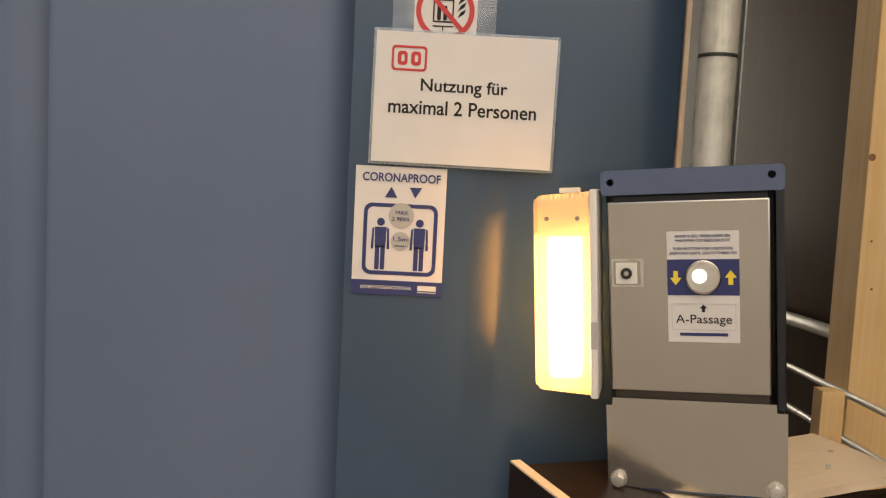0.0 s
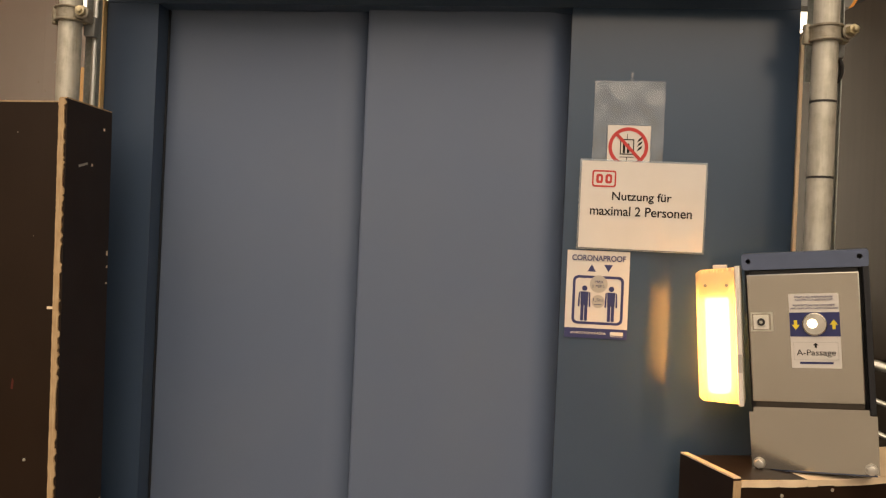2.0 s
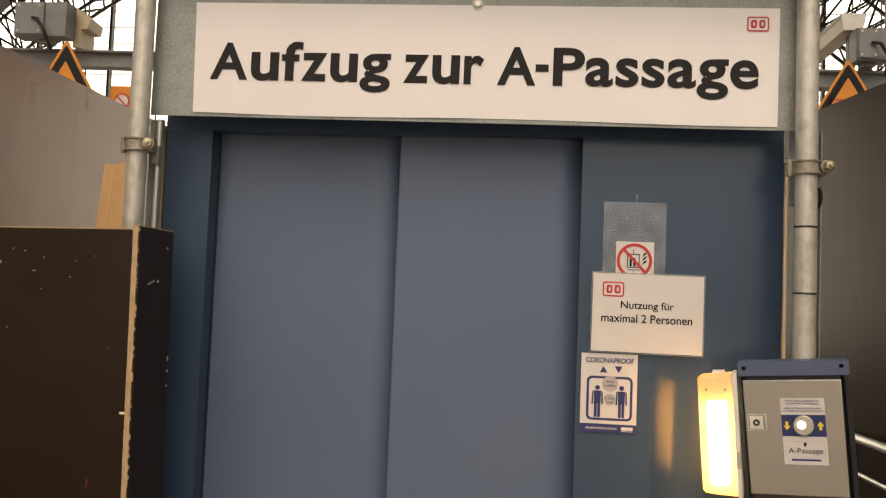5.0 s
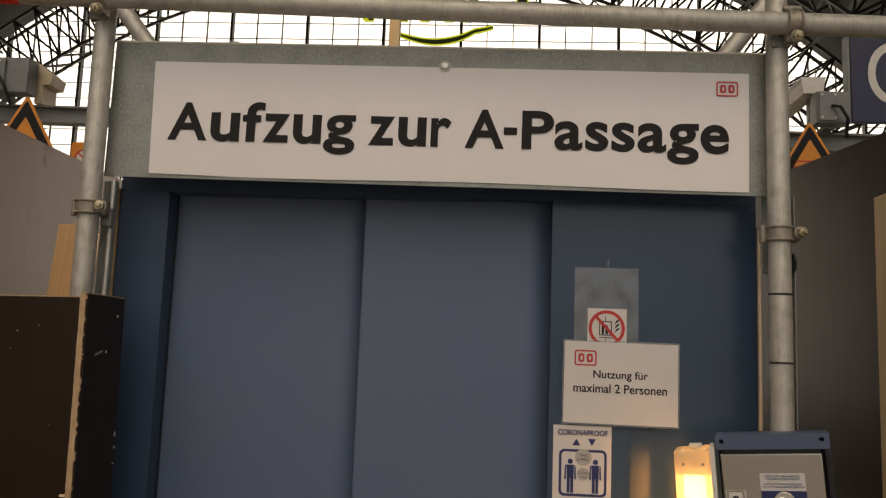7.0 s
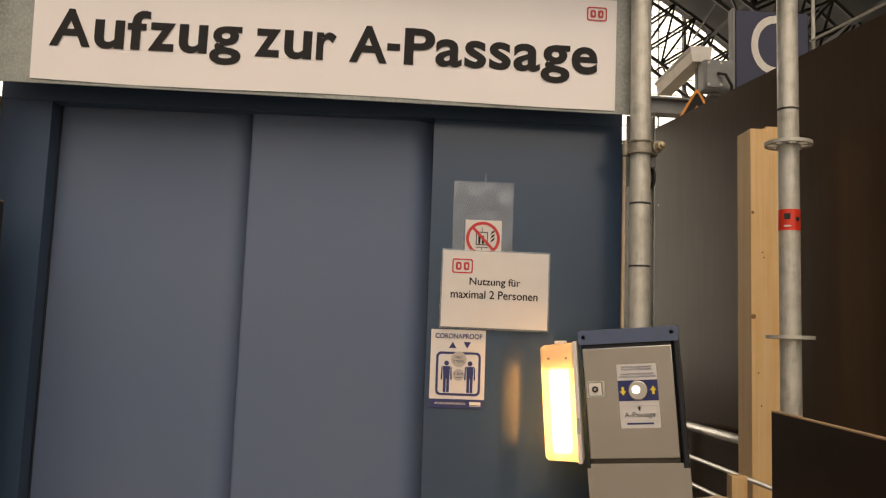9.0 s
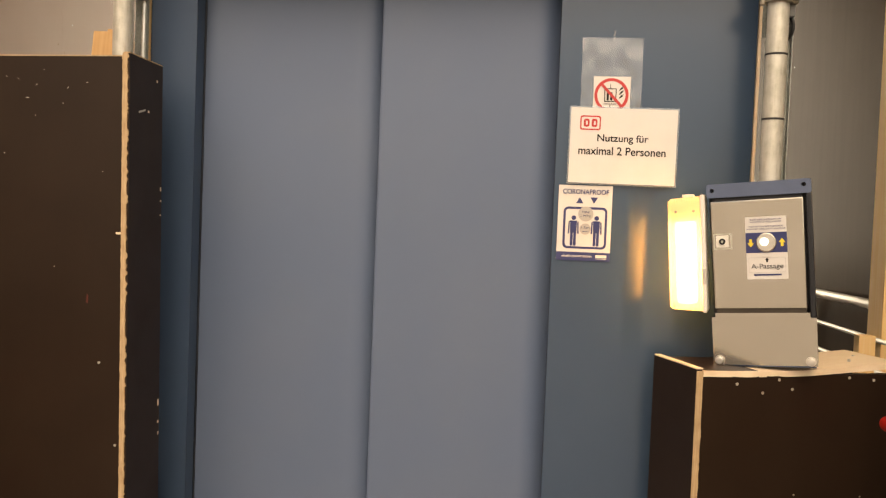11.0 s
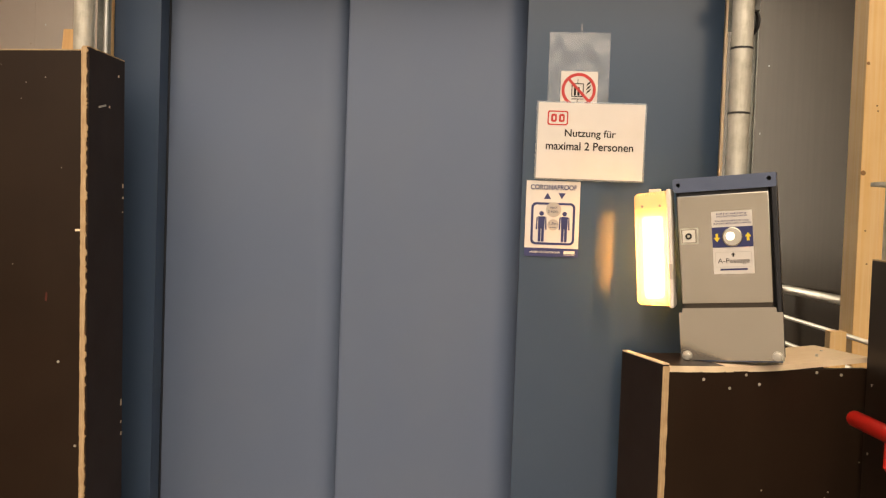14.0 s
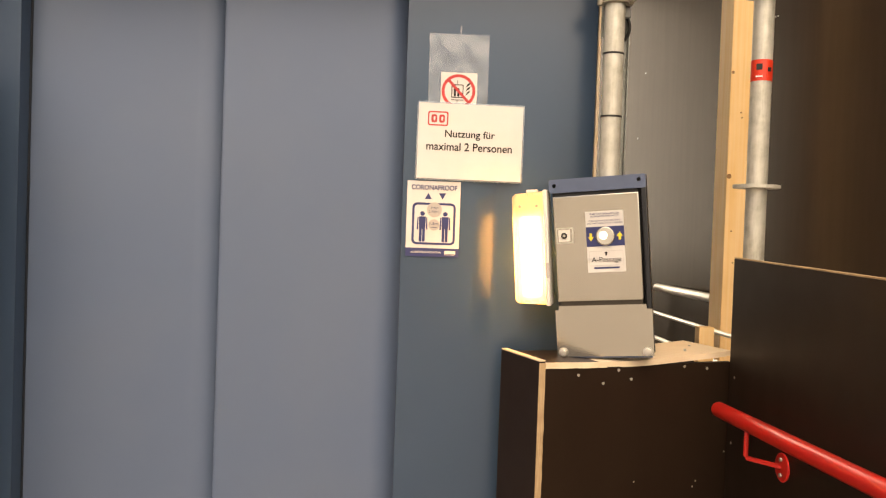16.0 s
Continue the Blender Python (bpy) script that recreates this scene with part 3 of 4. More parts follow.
def standard(at, h, rings=(), rosettes=(), label="upright galvanised scaffold tube"):
    ob = thing("scaffold_tube", at, label, "scaffold tube", "scaffold tubes")
    part("tube", rod((0, 0, 0.004), (0, 0, h), R, 32, None, None, 0.002), GALV, ob)
    for z in rings:
        part("joint_ring", rod((0, 0, z - 0.0025), (0, 0, z + 0.0025), R + 0.0012, 32), BLACK, ob, "dark joint line")
    for z in rosettes:
        rim = slab(disc(0.062, 0, 0, 32), 0.009, None, [disc(0.012, 0.043 * math.cos(a), 0.043 * math.sin(a), 10) for a in [radians(45 * k + 10) for k in range(8)]])
        rim.transform(Matrix.Translation((0, 0, z)) @ Matrix.Rotation(radians(90), 4, "X"))
        part("rosette", rim, GALV, ob, "galvanised ring plate")
    return ob


standard(pose(0.509, 1.236, 0), 2.68, (1.841, 1.673))
standard(pose(-1.275, 1.238, 0), 2.68, (1.3,))
pole = standard(pose(0.919, 1.242, 0), 2.75, (2.12,), (1.496, 2.020, 2.56), "upright galvanised ring scaffold tube with red tape")
part("tape", rod((0, 0, 1.785), (0, 0, 1.842), R + 0.0008, 32), REDTAPE, pole, "red printed tape")
for a, z, s in ((-125, 1.822, 0.016), (-70, 1.815, 0.011)):
    c = Vector((math.cos(radians(a)), math.sin(radians(a)), 0)) * (R + 0.0012)
    part("tape_print", cuboid(s, 0.001, s, (c.x, c.y, z), 0.0, Matrix.Rotation(radians(a + 90), 4, "Z")), BLACK, pole)
part("tape_print", cuboid(0.018, 0.001, 0.004, (-0.0165, -0.0238, 1.796), 0.0, Matrix.Rotation(radians(-35), 4, "Z")), OFFWHITE, pole)

ledger = thing("scaffold_ledger", pose(0, 0, 0), "horizontal galvanised scaffold tube over the sign", "scaffold tube", "scaffold tubes")
part("tube", rod((-2.9, 1.18, 2.624), (0.93, 1.18, 2.507), R, 32, None, None, 0.002), GALV, ledger)
part("end_sleeve", rod((0.86, 1.18, 2.508), (0.915, 1.18, 2.507), R + 0.005, 24, None, None, 0.003), GALV, ledger)
part("tape", rod((-1.72, 1.18, 2.5880), (-1.485, 1.18, 2.5808), R + 0.0008, 32), REDTAPE, ledger, "red tape")
for a, b in (((-1.235, 1.62, 2.495), (-1.62, 1.62, 2.985)), ((0.41, 1.62, 2.495), (0.85, 1.62, 3.09))):
    brace = thing("scaffold_brace", pose(0, 0, 0), "slanting galvanised scaffold brace", "scaffold tube", "scaffold tubes")
    part("tube", rod(a, b, R, 24), GALV, brace)
swivel_clamp(pose(0.509, 1.236, 1.992))
swivel_clamp(pose(-1.275, 1.238, 2.015))
swivel_clamp(pose(0.53, 1.18, 2.519, 0, 90, 0), "galvanised clamp joining two scaffold tubes")
swivel_clamp(pose(-1.262, 1.18, 2.5740, 0, 90, 0), "galvanised clamp joining two scaffold tubes")
# uprights behind the tubes
for x, left, label in ((0.545, 0.041, "galvanised channel behind the scaffold tube"), (-1.250, 0.02, "galvanised channel behind the scaffold tube")):
    ch = thing("galvanised_channel", pose(x, 1.30, 0), label, "steel channel", "steel channels")
    part("web", span(-left, 0.02, 0.0, 0.003, 0.004, 2.10), GALVSHEET, ch)
    if left > 0.03:
        part("tab", span(-0.057, -left - 0.0003, 0.0, 0.003, 1.90, 2.10), GALVSHEET, ch)
    part("flange", span(0.0172, 0.02, -0.014, -0.0004, 0.004, 2.10), GALVSHEET, ch)
single("conduit_tube", rod((-1.2435, 1.292, 0.004), (-1.2395, 1.292, 2.10), 0.0072, 16), RAILSTEEL, "thin bright steel conduit beside the lift", "conduit")
single("edge_lath", span(0.5010, 0.5085, 1.380, 1.40, 0.004, 2.03, 0.001), BARE, "narrow pine lath along the lift panel", "timber lath")
single("edge_lath", span(-1.279, -1.2645, 1.372, 1.40, 0.004, 2.098, 0.001), PINE, "narrow pine lath along the lift panel", "timber lath")
loop = [(0.535 + 0.026 * math.sin(a), 1.285 + 0.008 * math.cos(2 * a), 1.965 - 0.05 * (1 - math.cos(a)) * 0.8) for a in [0.25 * k for k in range(26)]]
single("black_cable", pipe_along(loop, 0.0045), BLACK, "black cable looped behind the scaffold tube", "cable")


# ---- the big sign over the door ----
bigsign = thing("lift_sign", pose(-0.3425, 1.2755, 2.268, 0, 0.45, 0), "white lift direction sign on a galvanised sheet", "sign")
backing = part("backing_sheet", span(-0.918, 0.848, 0.0, 0.004, -0.166, 0.213, 0.001), GALVSHEET, bigsign, "galvanised steel sheet")
part("top_lip", span(-0.918, 0.848, 0.0045, 0.05, 0.2095, 0.2135, 0.001), GALVSHEET, bigsign, "folded top edge")
part("hem", rod((-0.917, 0.002, 0.2145), (0.847, 0.002, 0.2145), 0.0036, 10), OFFWHITE, bigsign, "bright rolled hem")
sheet = bmesh.new()
cols = 60
grid = []
for i in range(cols + 1):
    x = -0.797 + 1.588 * i / cols
    wav = 0.0007 * math.sin(x * 9) + 0.0004 * math.sin(x * 23 + 1)
    low = -0.156 + 0.0025 * math.sin(x * 6 + 1)
    lean = 0.028 * (1 - i / cols)
    grid.append([sheet.verts.new((x - lean * zz, -0.0035 + wav * k, zz)) for zz, k in ((low, 1.6), (-0.05, 0.6), (0.06, 0.4), (0.158, 0.2))])
for a, b in zip(grid, grid[1:]):
    for k in range(3):
        sheet.faces.new((a[k], b[k], b[k + 1], a[k + 1]))
got = bmesh.ops.extrude_face_region(sheet, geom=sheet.faces[:])
bmesh.ops.translate(sheet, vec=(0, 0.0006, 0), verts=[v for v in got["geom"] if isinstance(v, bmesh.types.BMVert)])
bmesh.ops.recalc_face_normals(sheet, faces=sheet.faces[:])
part("sheet", sheet, BANNER, bigsign, "white printed sheet, slightly wavy")
XH, CAP, DEEP, HEAVY = 0.0182, 0.0437, -0.0895, 0.025
set_word([("A", -0.749, -0.641, -0.061, CAP), ("u", -0.632, -0.552, -0.063, XH), ("f", -0.545, -0.485, -0.061, 0.049), ("z", -0.487, -0.416, -0.061, XH),
          ("u", -0.406, -0.329, -0.063, XH), ("g", -0.322, -0.237, DEEP, XH + 0.001)], INK, bigsign, -0.0054, HEAVY)
set_word([("z", -0.201, -0.132, -0.061, XH), ("u", -0.122, -0.047, -0.063, XH), ("r", -0.035, 0.019, -0.061, XH)], INK, bigsign, -0.0054, HEAVY)
set_word([("A", 0.056, 0.159, -0.061, CAP), ("-", 0.158, 0.193, -0.023, -0.003), ("P", 0.205, 0.289, -0.060, CAP), ("a", 0.291, 0.364, -0.061, XH),
          ("s", 0.371, 0.431, -0.061, XH), ("s", 0.439, 0.499, -0.061, XH), ("a", 0.506, 0.580, -0.061, XH), ("g", 0.582, 0.663, DEEP, XH + 0.001),
          ("e", 0.667, 0.740, -0.060, XH)], INK, bigsign, -0.0054, HEAVY)
railway_mark(bigsign, 0.735, 0.115, 0.056, 0.040, -0.0056)
part("bolt", rod((-0.005, -0.012, 0.160), (-0.005, 0.004, 0.160), 0.011, 6, None, None, 0.002), CHROME, bigsign)
part("washer", rod((-0.005, -0.006, 0.160), (-0.005, 0.002, 0.160), 0.016, 20), GALV, bigsign)


# ---- notices on the panel ----
notice = thing("laminated_notice", pose(0.1415, WALL - 0.0105, 1.6045, 0, 0.4, 0), "white laminated notice taped to the lift panel", "notice")
part("laminate", slab(rounded(0.306, 0.222, 0.003), 0.0008), BAG, notice, "clear laminate border")
part("sheet", slab(rounded(0.297, 0.213, 0.0006), 0.0005), PAPER, notice, "white paper", Matrix.Translation((0, -0.0011, 0)))
railway_mark(notice, -0.0935, 0.0635, 0.058, 0.041, -0.0018)
lettering("Nutzung für", 0.143, 0.0270, -0.001, 0.0190, INK, notice, -0.0016, 0.014)
lettering("maximal 2 Personen", 0.244, 0.0235, -0.002, -0.0145, INK, notice, -0.0016, 0.014)

poster = thing("distance_sticker", pose(0.044, WALL - 0.0035, 1.3835, 0, 0, 0), "white and navy distancing sticker on the lift panel", "sticker")
part("sheet", slab(rounded(0.152, 0.215, 0.0008), 0.0005), PAPER, poster)
lettering("CORONAPROOF", 0.130, 0.0145, 0.001, 0.0895, NAVY, poster, -0.0014, 0.02)
printed("arrow", [(-0.026, 0.056), (-0.005, 0.056), (-0.0155, 0.074)], NAVY, poster)
printed("arrow", [(0.0145, 0.074), (0.0355, 0.074), (0.025, 0.056)], NAVY, poster)
printed("car_outline", rounded(0.124, 0.120, 0.014, 0.002, -0.014), NAVY, poster, -0.0008, [rounded(0.111, 0.107, 0.009, 0.002, -0.014)])
printed("grey_dot", disc(0.0215, 0.003, 0.026), GREYDOT, poster, -0.0012)
printed("grey_dot", disc(0.0160, 0.003, -0.017), GREYDOT, poster, -0.0012)
lettering("MAX", 0.021, 0.0065, 0.004, 0.0315, NAVY, poster, -0.0020)
lettering("2 PERS.", 0.031, 0.0065, 0.003, 0.0205, NAVY, poster, -0.0020)
lettering("1,5m", 0.024, 0.0085, 0.003, -0.0135, NAVY, poster, -0.0020)
bars([(0.003, -0.0245, 0.018, 0.0014)], NAVY, poster, -0.0020)
for side in (-1, 1):
    cx = 0.002 + side * 0.0325
    printed("pictogram_dot", disc(0.0066, cx, 0.0145, 20), NAVY, poster)
    printed("pictogram_bar", [(cx - 0.0088, -0.028), (cx + 0.0088, -0.028), (cx + 0.0100, 0.0062), (cx - 0.0100, 0.0062)], NAVY, poster)
    for arm in (-1, 1):
        printed("pictogram_bar", [(cx + arm * 0.0108, 0.0055), (cx + arm * 0.0140, 0.0035), (cx + arm * 0.0156, -0.031), (cx + arm * 0.0112, -0.031)], NAVY, poster)
    for leg in (-1, 1):
        printed("pictogram_bar", rounded(0.0076, 0.040, 0.0015, cx + leg * 0.0046, -0.0455), NAVY, poster)
printed("navy_band", [(-0.076, -0.1075), (0.076, -0.1075), (0.076, -0.0835), (-0.076, -0.0835)], NAVY, poster)
lettering("#SAMENTEGENCORONA", 0.086, 0.0062, -0.018, -0.0955, OFFWHITE, poster, -0.0014, 0.01)
bars([(0.051, -0.0945, 0.031, 0.0085), (0.051, -0.1015, 0.031, 0.0012)], OFFWHITE, poster, -0.0013)

sleeve = thing("plastic_sleeve", pose(0.1025, WALL - 0.0015, 1.811), "clear plastic sleeve with a no-fire-use notice", "plastic sleeve")
bagm = bmesh.new()
nx, nz = 22, 24
vg = [[bagm.verts.new((-0.085 + 0.17 * i / nx, -0.0022 - 0.0016 * noise.noise((i * 0.30, j * 0.20, 1.7)) - 0.0005 * noise.noise((i * 0.9, j * 0.8, 4.2)), -0.105 + 0.205 * j / nz)) for j in range(nz + 1)] for i in range(nx + 1)]
for i in range(nx):
    for j in range(nz):
        bagm.faces.new((vg[i][j], vg[i + 1][j], vg[i + 1][j + 1], vg[i][j + 1]))
part("sleeve_film", bagm, BAG, sleeve, "crumpled clear plastic")
part("card", slab(rounded(0.103, 0.105, 0.001, 0.002, -0.0625), 0.0005), PAPER, sleeve, "white card", Matrix.Translation((0, -0.0062, 0)))
printed("ban_ring", disc(0.048, 0.001, -0.0625, 40), RED, sleeve, -0.0070, [disc(0.0395, 0.001, -0.0625, 40)])
printed("ban_bar", [(-0.034, -0.031), (-0.0285, -0.0255), (0.036, -0.094), (0.0305, -0.0995)], RED, sleeve, -0.0078)
printed("car_outline", rounded(0.034, 0.038, 0.001, -0.002, -0.0625), INK, sleeve, -0.0070, [rounded(0.029, 0.033, 0.001, -0.002, -0.0625)])
for cx in (-0.009, 0.001):
    printed("pictogram_bar", rounded(0.0062, 0.024, 0.0028, cx, -0.066), INK, sleeve, -0.0070)
bars([(-0.002, -0.037, 0.0018, 0.012), (-0.002, -0.0875, 0.034, 0.0018), (-0.002, -0.092, 0.0018, 0.008)], INK, sleeve, -0.0070)
for k in range(3):
    printed("flame", [(0.021, -0.074 + 0.011 * k), (0.032, -0.066 + 0.011 * k), (0.035, -0.058 + 0.011 * k), (0.026, -0.064 + 0.011 * k)], INK, sleeve, -0.0070)
part("tape", slab(rounded(0.005, 0.028, 0.001, 0.004, 0.108), 0.0003), TAPE, sleeve, "strip of clear tape", Matrix.Translation((0, -0.0030, 0)))


# ---- call unit with its lamp ----
unit = thing("call_unit", pose(0.508, 1.186, 1.0325, 2.85, -4.95, -19.7), "stainless steel lift call unit on the plinth", "call unit")
W, H = 0.252, 0.4765
# Back plate and housing are darkened to give the shade in the gaps.
part("back_plate", span(-W / 2, W / 2, 0.052, 0.058, 0.0, H, 0.002), DARKBLUE, unit, "back plate, darkened for shade in the gap")
part("housing", span(-0.112, 0.104, 0.012, 0.0515, 0.128, 0.440, 0.003), DARKBLUE, unit, "inner housing, darkened for shade in the gap")
part("top_flange", slab(rounded(W, 0.036, 0.006, 0, H - 0.018), 0.05, None, [disc(0.0055, -W / 2 + 0.014, H - 0.017, 14), disc(0.0055, W / 2 - 0.017, H - 0.014, 14)]), FRAMEBLUE, unit, "blue-grey painted flange with two holes")
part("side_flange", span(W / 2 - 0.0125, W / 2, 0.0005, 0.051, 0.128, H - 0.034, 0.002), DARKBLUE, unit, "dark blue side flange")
part("face_plate", cuboid(0.2235, 0.012, 0.281, (-0.0055, 0.0045, 0.2900), 0.0025), STEEL, unit, "brushed stainless face")
part("lower_plate", slab([(-W / 2, 0.002), (W / 2, 0.002), (W / 2 + 0.001, 0.126), (W / 2 - 0.013, 0.126), (W / 2 - 0.014, 0.1385), (-W / 2 + 0.010, 0.1385), (-W / 2 + 0.009, 0.127), (-W / 2, 0.127)], 0.004), STEEL, unit, "brushed stainless lower plate", Matrix.Translation((0, -0.006, 0)))
# Added strip, its brown carrying the shade between the plates.
part("gap_strip", span(-0.112, 0.104, 0.004, 0.0115, 0.136, 0.151, 0.001), GAPSHADE, unit, "added strip coloured as the shaded gap between the plates")
part("foot_flange", span(-W / 2 + 0.004, W / 2 - 0.004, -0.002, 0.051, -0.003, 0.0015, 0.001), FRAMEBLUE, unit)
for sx in (-1, 1):
    bolt = part("bolt", rod((sx * 0.110, -0.020, 0.014), (sx * 0.110, -0.007, 0.014), 0.0105, 6, None, None, 0.0015), CHROME, unit, "zinc hexagon bolt")
    part("washer", rod((sx * 0.110, -0.0085, 0.014), (sx * 0.110, -0.0062, 0.014), 0.0125, 20), CHROME, bolt)
keyplate = part("key_switch", slab(rounded(0.046, 0.042, 0.0015, -0.0895, 0.3260), 0.0015, None, [rounded(0.039, 0.035, 0.001, -0.0905, 0.3260)]), GALV, unit, "key switch", Matrix.Translation((0, -0.0025, 0)))
part("plate", slab(rounded(0.031, 0.031, 0.001, -0.091, 0.3260), 0.002), OFFWHITE, keyplate, at=Matrix.Translation((0, -0.0022, 0)))
part("lock", rod((-0.091, -0.007, 0.3260), (-0.091, -0.001, 0.3260), 0.0082, 20, None, None, 0.0015), BLACK, keyplate)
part("keyhole", rod((-0.091, -0.0078, 0.3260), (-0.091, -0.0065, 0.3260), 0.0036, 12), GALV, keyplate)
sx0, sz0 = 0.0160, 0.3055
sticker = part("sticker", slab(rounded(0.0985, 0.161, 0.002, sx0, sz0), 0.0004), PAPER, unit, "white instruction sticker", Matrix.Translation((0, -0.0022, 0)))
printed("navy_band", [(sx0 - 0.0493, sz0 - 0.012), (sx0 + 0.0493, sz0 - 0.012), (sx0 + 0.0493, sz0 + 0.040), (sx0 - 0.0493, sz0 + 0.040)], NAVY, sticker)
for text, w, dz in (("KNOP 2 SEC. INDRUKKEN EN", 0.075, 0.0735), ("WACHTEN TOT DEZE OPLICHT", 0.075, 0.0672), ("PUSH BUTTON FOR 2 SECONDS", 0.081, 0.0555), ("AND WAIT UNTIL LIGHTS TURNS ON", 0.092, 0.0490)):
    lettering(text, w, 0.0040, sx0, sz0 + dz, NAVY, sticker, -0.0007, 0.012)
for side, up in ((-1, -1), (1, 1)):
    ax, az = sx0 + side * 0.0375, sz0 + 0.0135
    printed("arrow", [(ax - 0.0032, az - up * 0.010), (ax + 0.0032, az - up * 0.010), (ax + 0.0032, az), (ax + 0.008, az), (ax, az + up * 0.011), (ax - 0.008, az), (ax - 0.0032, az)], YELLOW, sticker, -0.0015)
printed("label_frame", rounded(0.088, 0.0385, 0.002, sx0, sz0 - 0.0435), GREYDOT, sticker, -0.0008, [rounded(0.0868, 0.0373, 0.002, sx0, sz0 - 0.0435)])
printed("arrow", [(sx0 - 0.0022, sz0 - 0.0365), (sx0 + 0.0022, sz0 - 0.0365), (sx0 + 0.0022, sz0 - 0.031), (sx0 + 0.0055, sz0 - 0.031), (sx0, sz0 - 0.0255), (sx0 - 0.0055, sz0 - 0.031), (sx0 - 0.0022, sz0 - 0.031)], INK, sticker)
lettering("A-Passage", 0.077, 0.0165, sx0, sz0 - 0.0485, INK, sticker, -0.0008)
bars([(sx0, sz0 - 0.0690, 0.066, 0.0045)], NAVY, sticker, -0.0008)
button = part("push_button", rod((sx0, -0.0075, sz0 + 0.0145), (sx0, -0.0024, sz0 + 0.0145), 0.0250, 36, None, None, 0.002), STEEL, unit, "round steel push button")
part("button_well", rod((sx0, -0.0082, sz0 + 0.0145), (sx0, -0.0074, sz0 + 0.0145), 0.0215, 36), CHROME, button)
part("light", rod((sx0 - 0.0045, -0.0110, sz0 + 0.0165), (sx0 - 0.0045, -0.0080, sz0 + 0.0165), 0.0098, 28, None, None, 0.0025), BUTTONLIGHT, button, "glowing white lamp")

lamp = thing("bulkhead_lamp", unit.matrix_world @ pose(-0.134, 0.010, 0.146, -2.0, 1.0, 4.0), "glowing frosted bulkhead lamp with white base", "wall lamp")
part("base", cuboid(0.012, 0.096, 0.309, (-0.007, 0.0, 0.150), 0.004), OFFWHITE, lamp, "white plastic base")
shell = bmesh.new()
depth0, depth1, hgt = 0.090, 0.078, 0.303
prof = []
for k in range(27):
    prof.append(k / 26)
outer = []
for t in prof:
    x = -0.0135 - 0.0825 * t
    outer.append((x, depth0 + (depth1 - depth0) * t - 0.010 * max(0.0, t - 0.9) / 0.1, hgt - 0.010 * t - 0.012 * max(0.0, t - 0.9) / 0.1))
ringsv = []
for i, (x, d, h) in enumerate(outer):
    rib = 0.0018 if i % 2 else 0.0
    o = rounded(d - rib, h - rib, 0.010, 0, 0.150)
    ringsv.append([shell.verts.new((x, p, q)) for p, q in o])
for ra, rb in zip(ringsv, ringsv[1:]):
    for k in range(len(ra)):
        shell.faces.new((ra[k], ra[(k + 1) % len(ra)], rb[(k + 1) % len(rb)], rb[k]))
shell.faces.new(ringsv[-1])
bmesh.ops.recalc_face_normals(shell, faces=shell.faces[:])
part("diffuser", shell, DIFFUSER, lamp, "frosted cream diffuser")
part("tube", cuboid(0.050, 0.046, 0.222, (-0.054, 0.000, 0.128), 0.014), TUBE, lamp, "glowing tube")
part("tube_holder", cuboid(0.060, 0.040, 0.006, (-0.056, -0.012, 0.238), 0.001), GREYBOX, lamp)
part("tube_cap", cuboid(0.016, 0.030, 0.030, (-0.050, -0.006, 0.262), 0.002), OFFWHITE, lamp)
part("clip", cuboid(0.030, 0.03, 0.008, (-0.045, 0.0, 0.3035), 0.002), OFFWHITE, lamp)
for x, z in ((-0.030, 0.262), (-0.075, 0.262)):
    part("screw", rod((x, -0.0455, z), (x, -0.041, z), 0.0035, 10), GREYBOX, lamp)
part("type_label", cuboid(0.010, 0.0008, 0.040, (-0.007, -0.0483, 0.090)), GREYDOT, lamp)


# ---- handrails ----
def handrail(at, pts, plates, label):
    ob = thing("handrail", at, label, "handrail", "handrails")
    bar = rod(pts[0], pts[1], 0.0205, 24, None, None, 0.012)
    part("rail", bar, REDPAINT, ob)
    for base, under in plates:
        base, under = Vector(base), Vector(under)
        down = Vector((under.x, under.y, base.z))
        side = 1 if base.x > under.x else -1
        br = part("bracket", pipe_along([under, under * 0.5 + down * 0.5, down + Vector((0, 0, 0.006)), down + Vector((side * 0.004, 0, 0)), base], 0.006, 10), REDPAINT, ob)
        part("rosette", rod(base - Vector((side * 0.006, 0, 0)), base, 0.034, 24, None, None, 0.002), REDPAINT, br)
        for dz in (-0.018, 0.018):
            part("screw", rod(base + Vector((-side * 0.010, 0, dz)), base + Vector((-side * 0.005, 0, dz)), 0.005, 8), CHROME, br)
    return ob


handrail(pose(0, 0, 0), ((0.812, 1.180, 0.903), (0.812, -0.9, 0.975)), [((0.872, 0.915, 0.824), (0.813, 0.99, 0.90)), ((0.872, -0.35, 0.868), (0.813, -0.29, 0.94))], "red painted handrail on the side screen")
handrail(pose(0, 0, 0), ((-1.632, 1.0, 0.838), (-1.632, -1.1, 0.90)), [((-1.694, 0.6, 0.77), (-1.633, 0.61, 0.84))], "red painted handrail on the side screen")
handrail(pose(0, 0, 0), ((-1.636, 1.0, 0.553), (-1.636, -1.1, 0.615)), [((-1.694, 0.6, 0.485), (-1.637, 0.61, 0.555))], "lower red painted handrail on the side screen")
guard = thing("guard_rail", pose(0, 0, 0), "polished steel guard rail behind the plinth", "guard rail")
part("top_rail", rod((1.204, 2.16, 1.118), (1.155, 2.85, 1.118), 0.019, 20, None, None, 0.004), RAILSTEEL, guard)
part("mid_rail", rod((1.105, 1.40, 1.022), (1.065, 2.85, 1.022), 0.0085, 14), RAILSTEEL, guard)
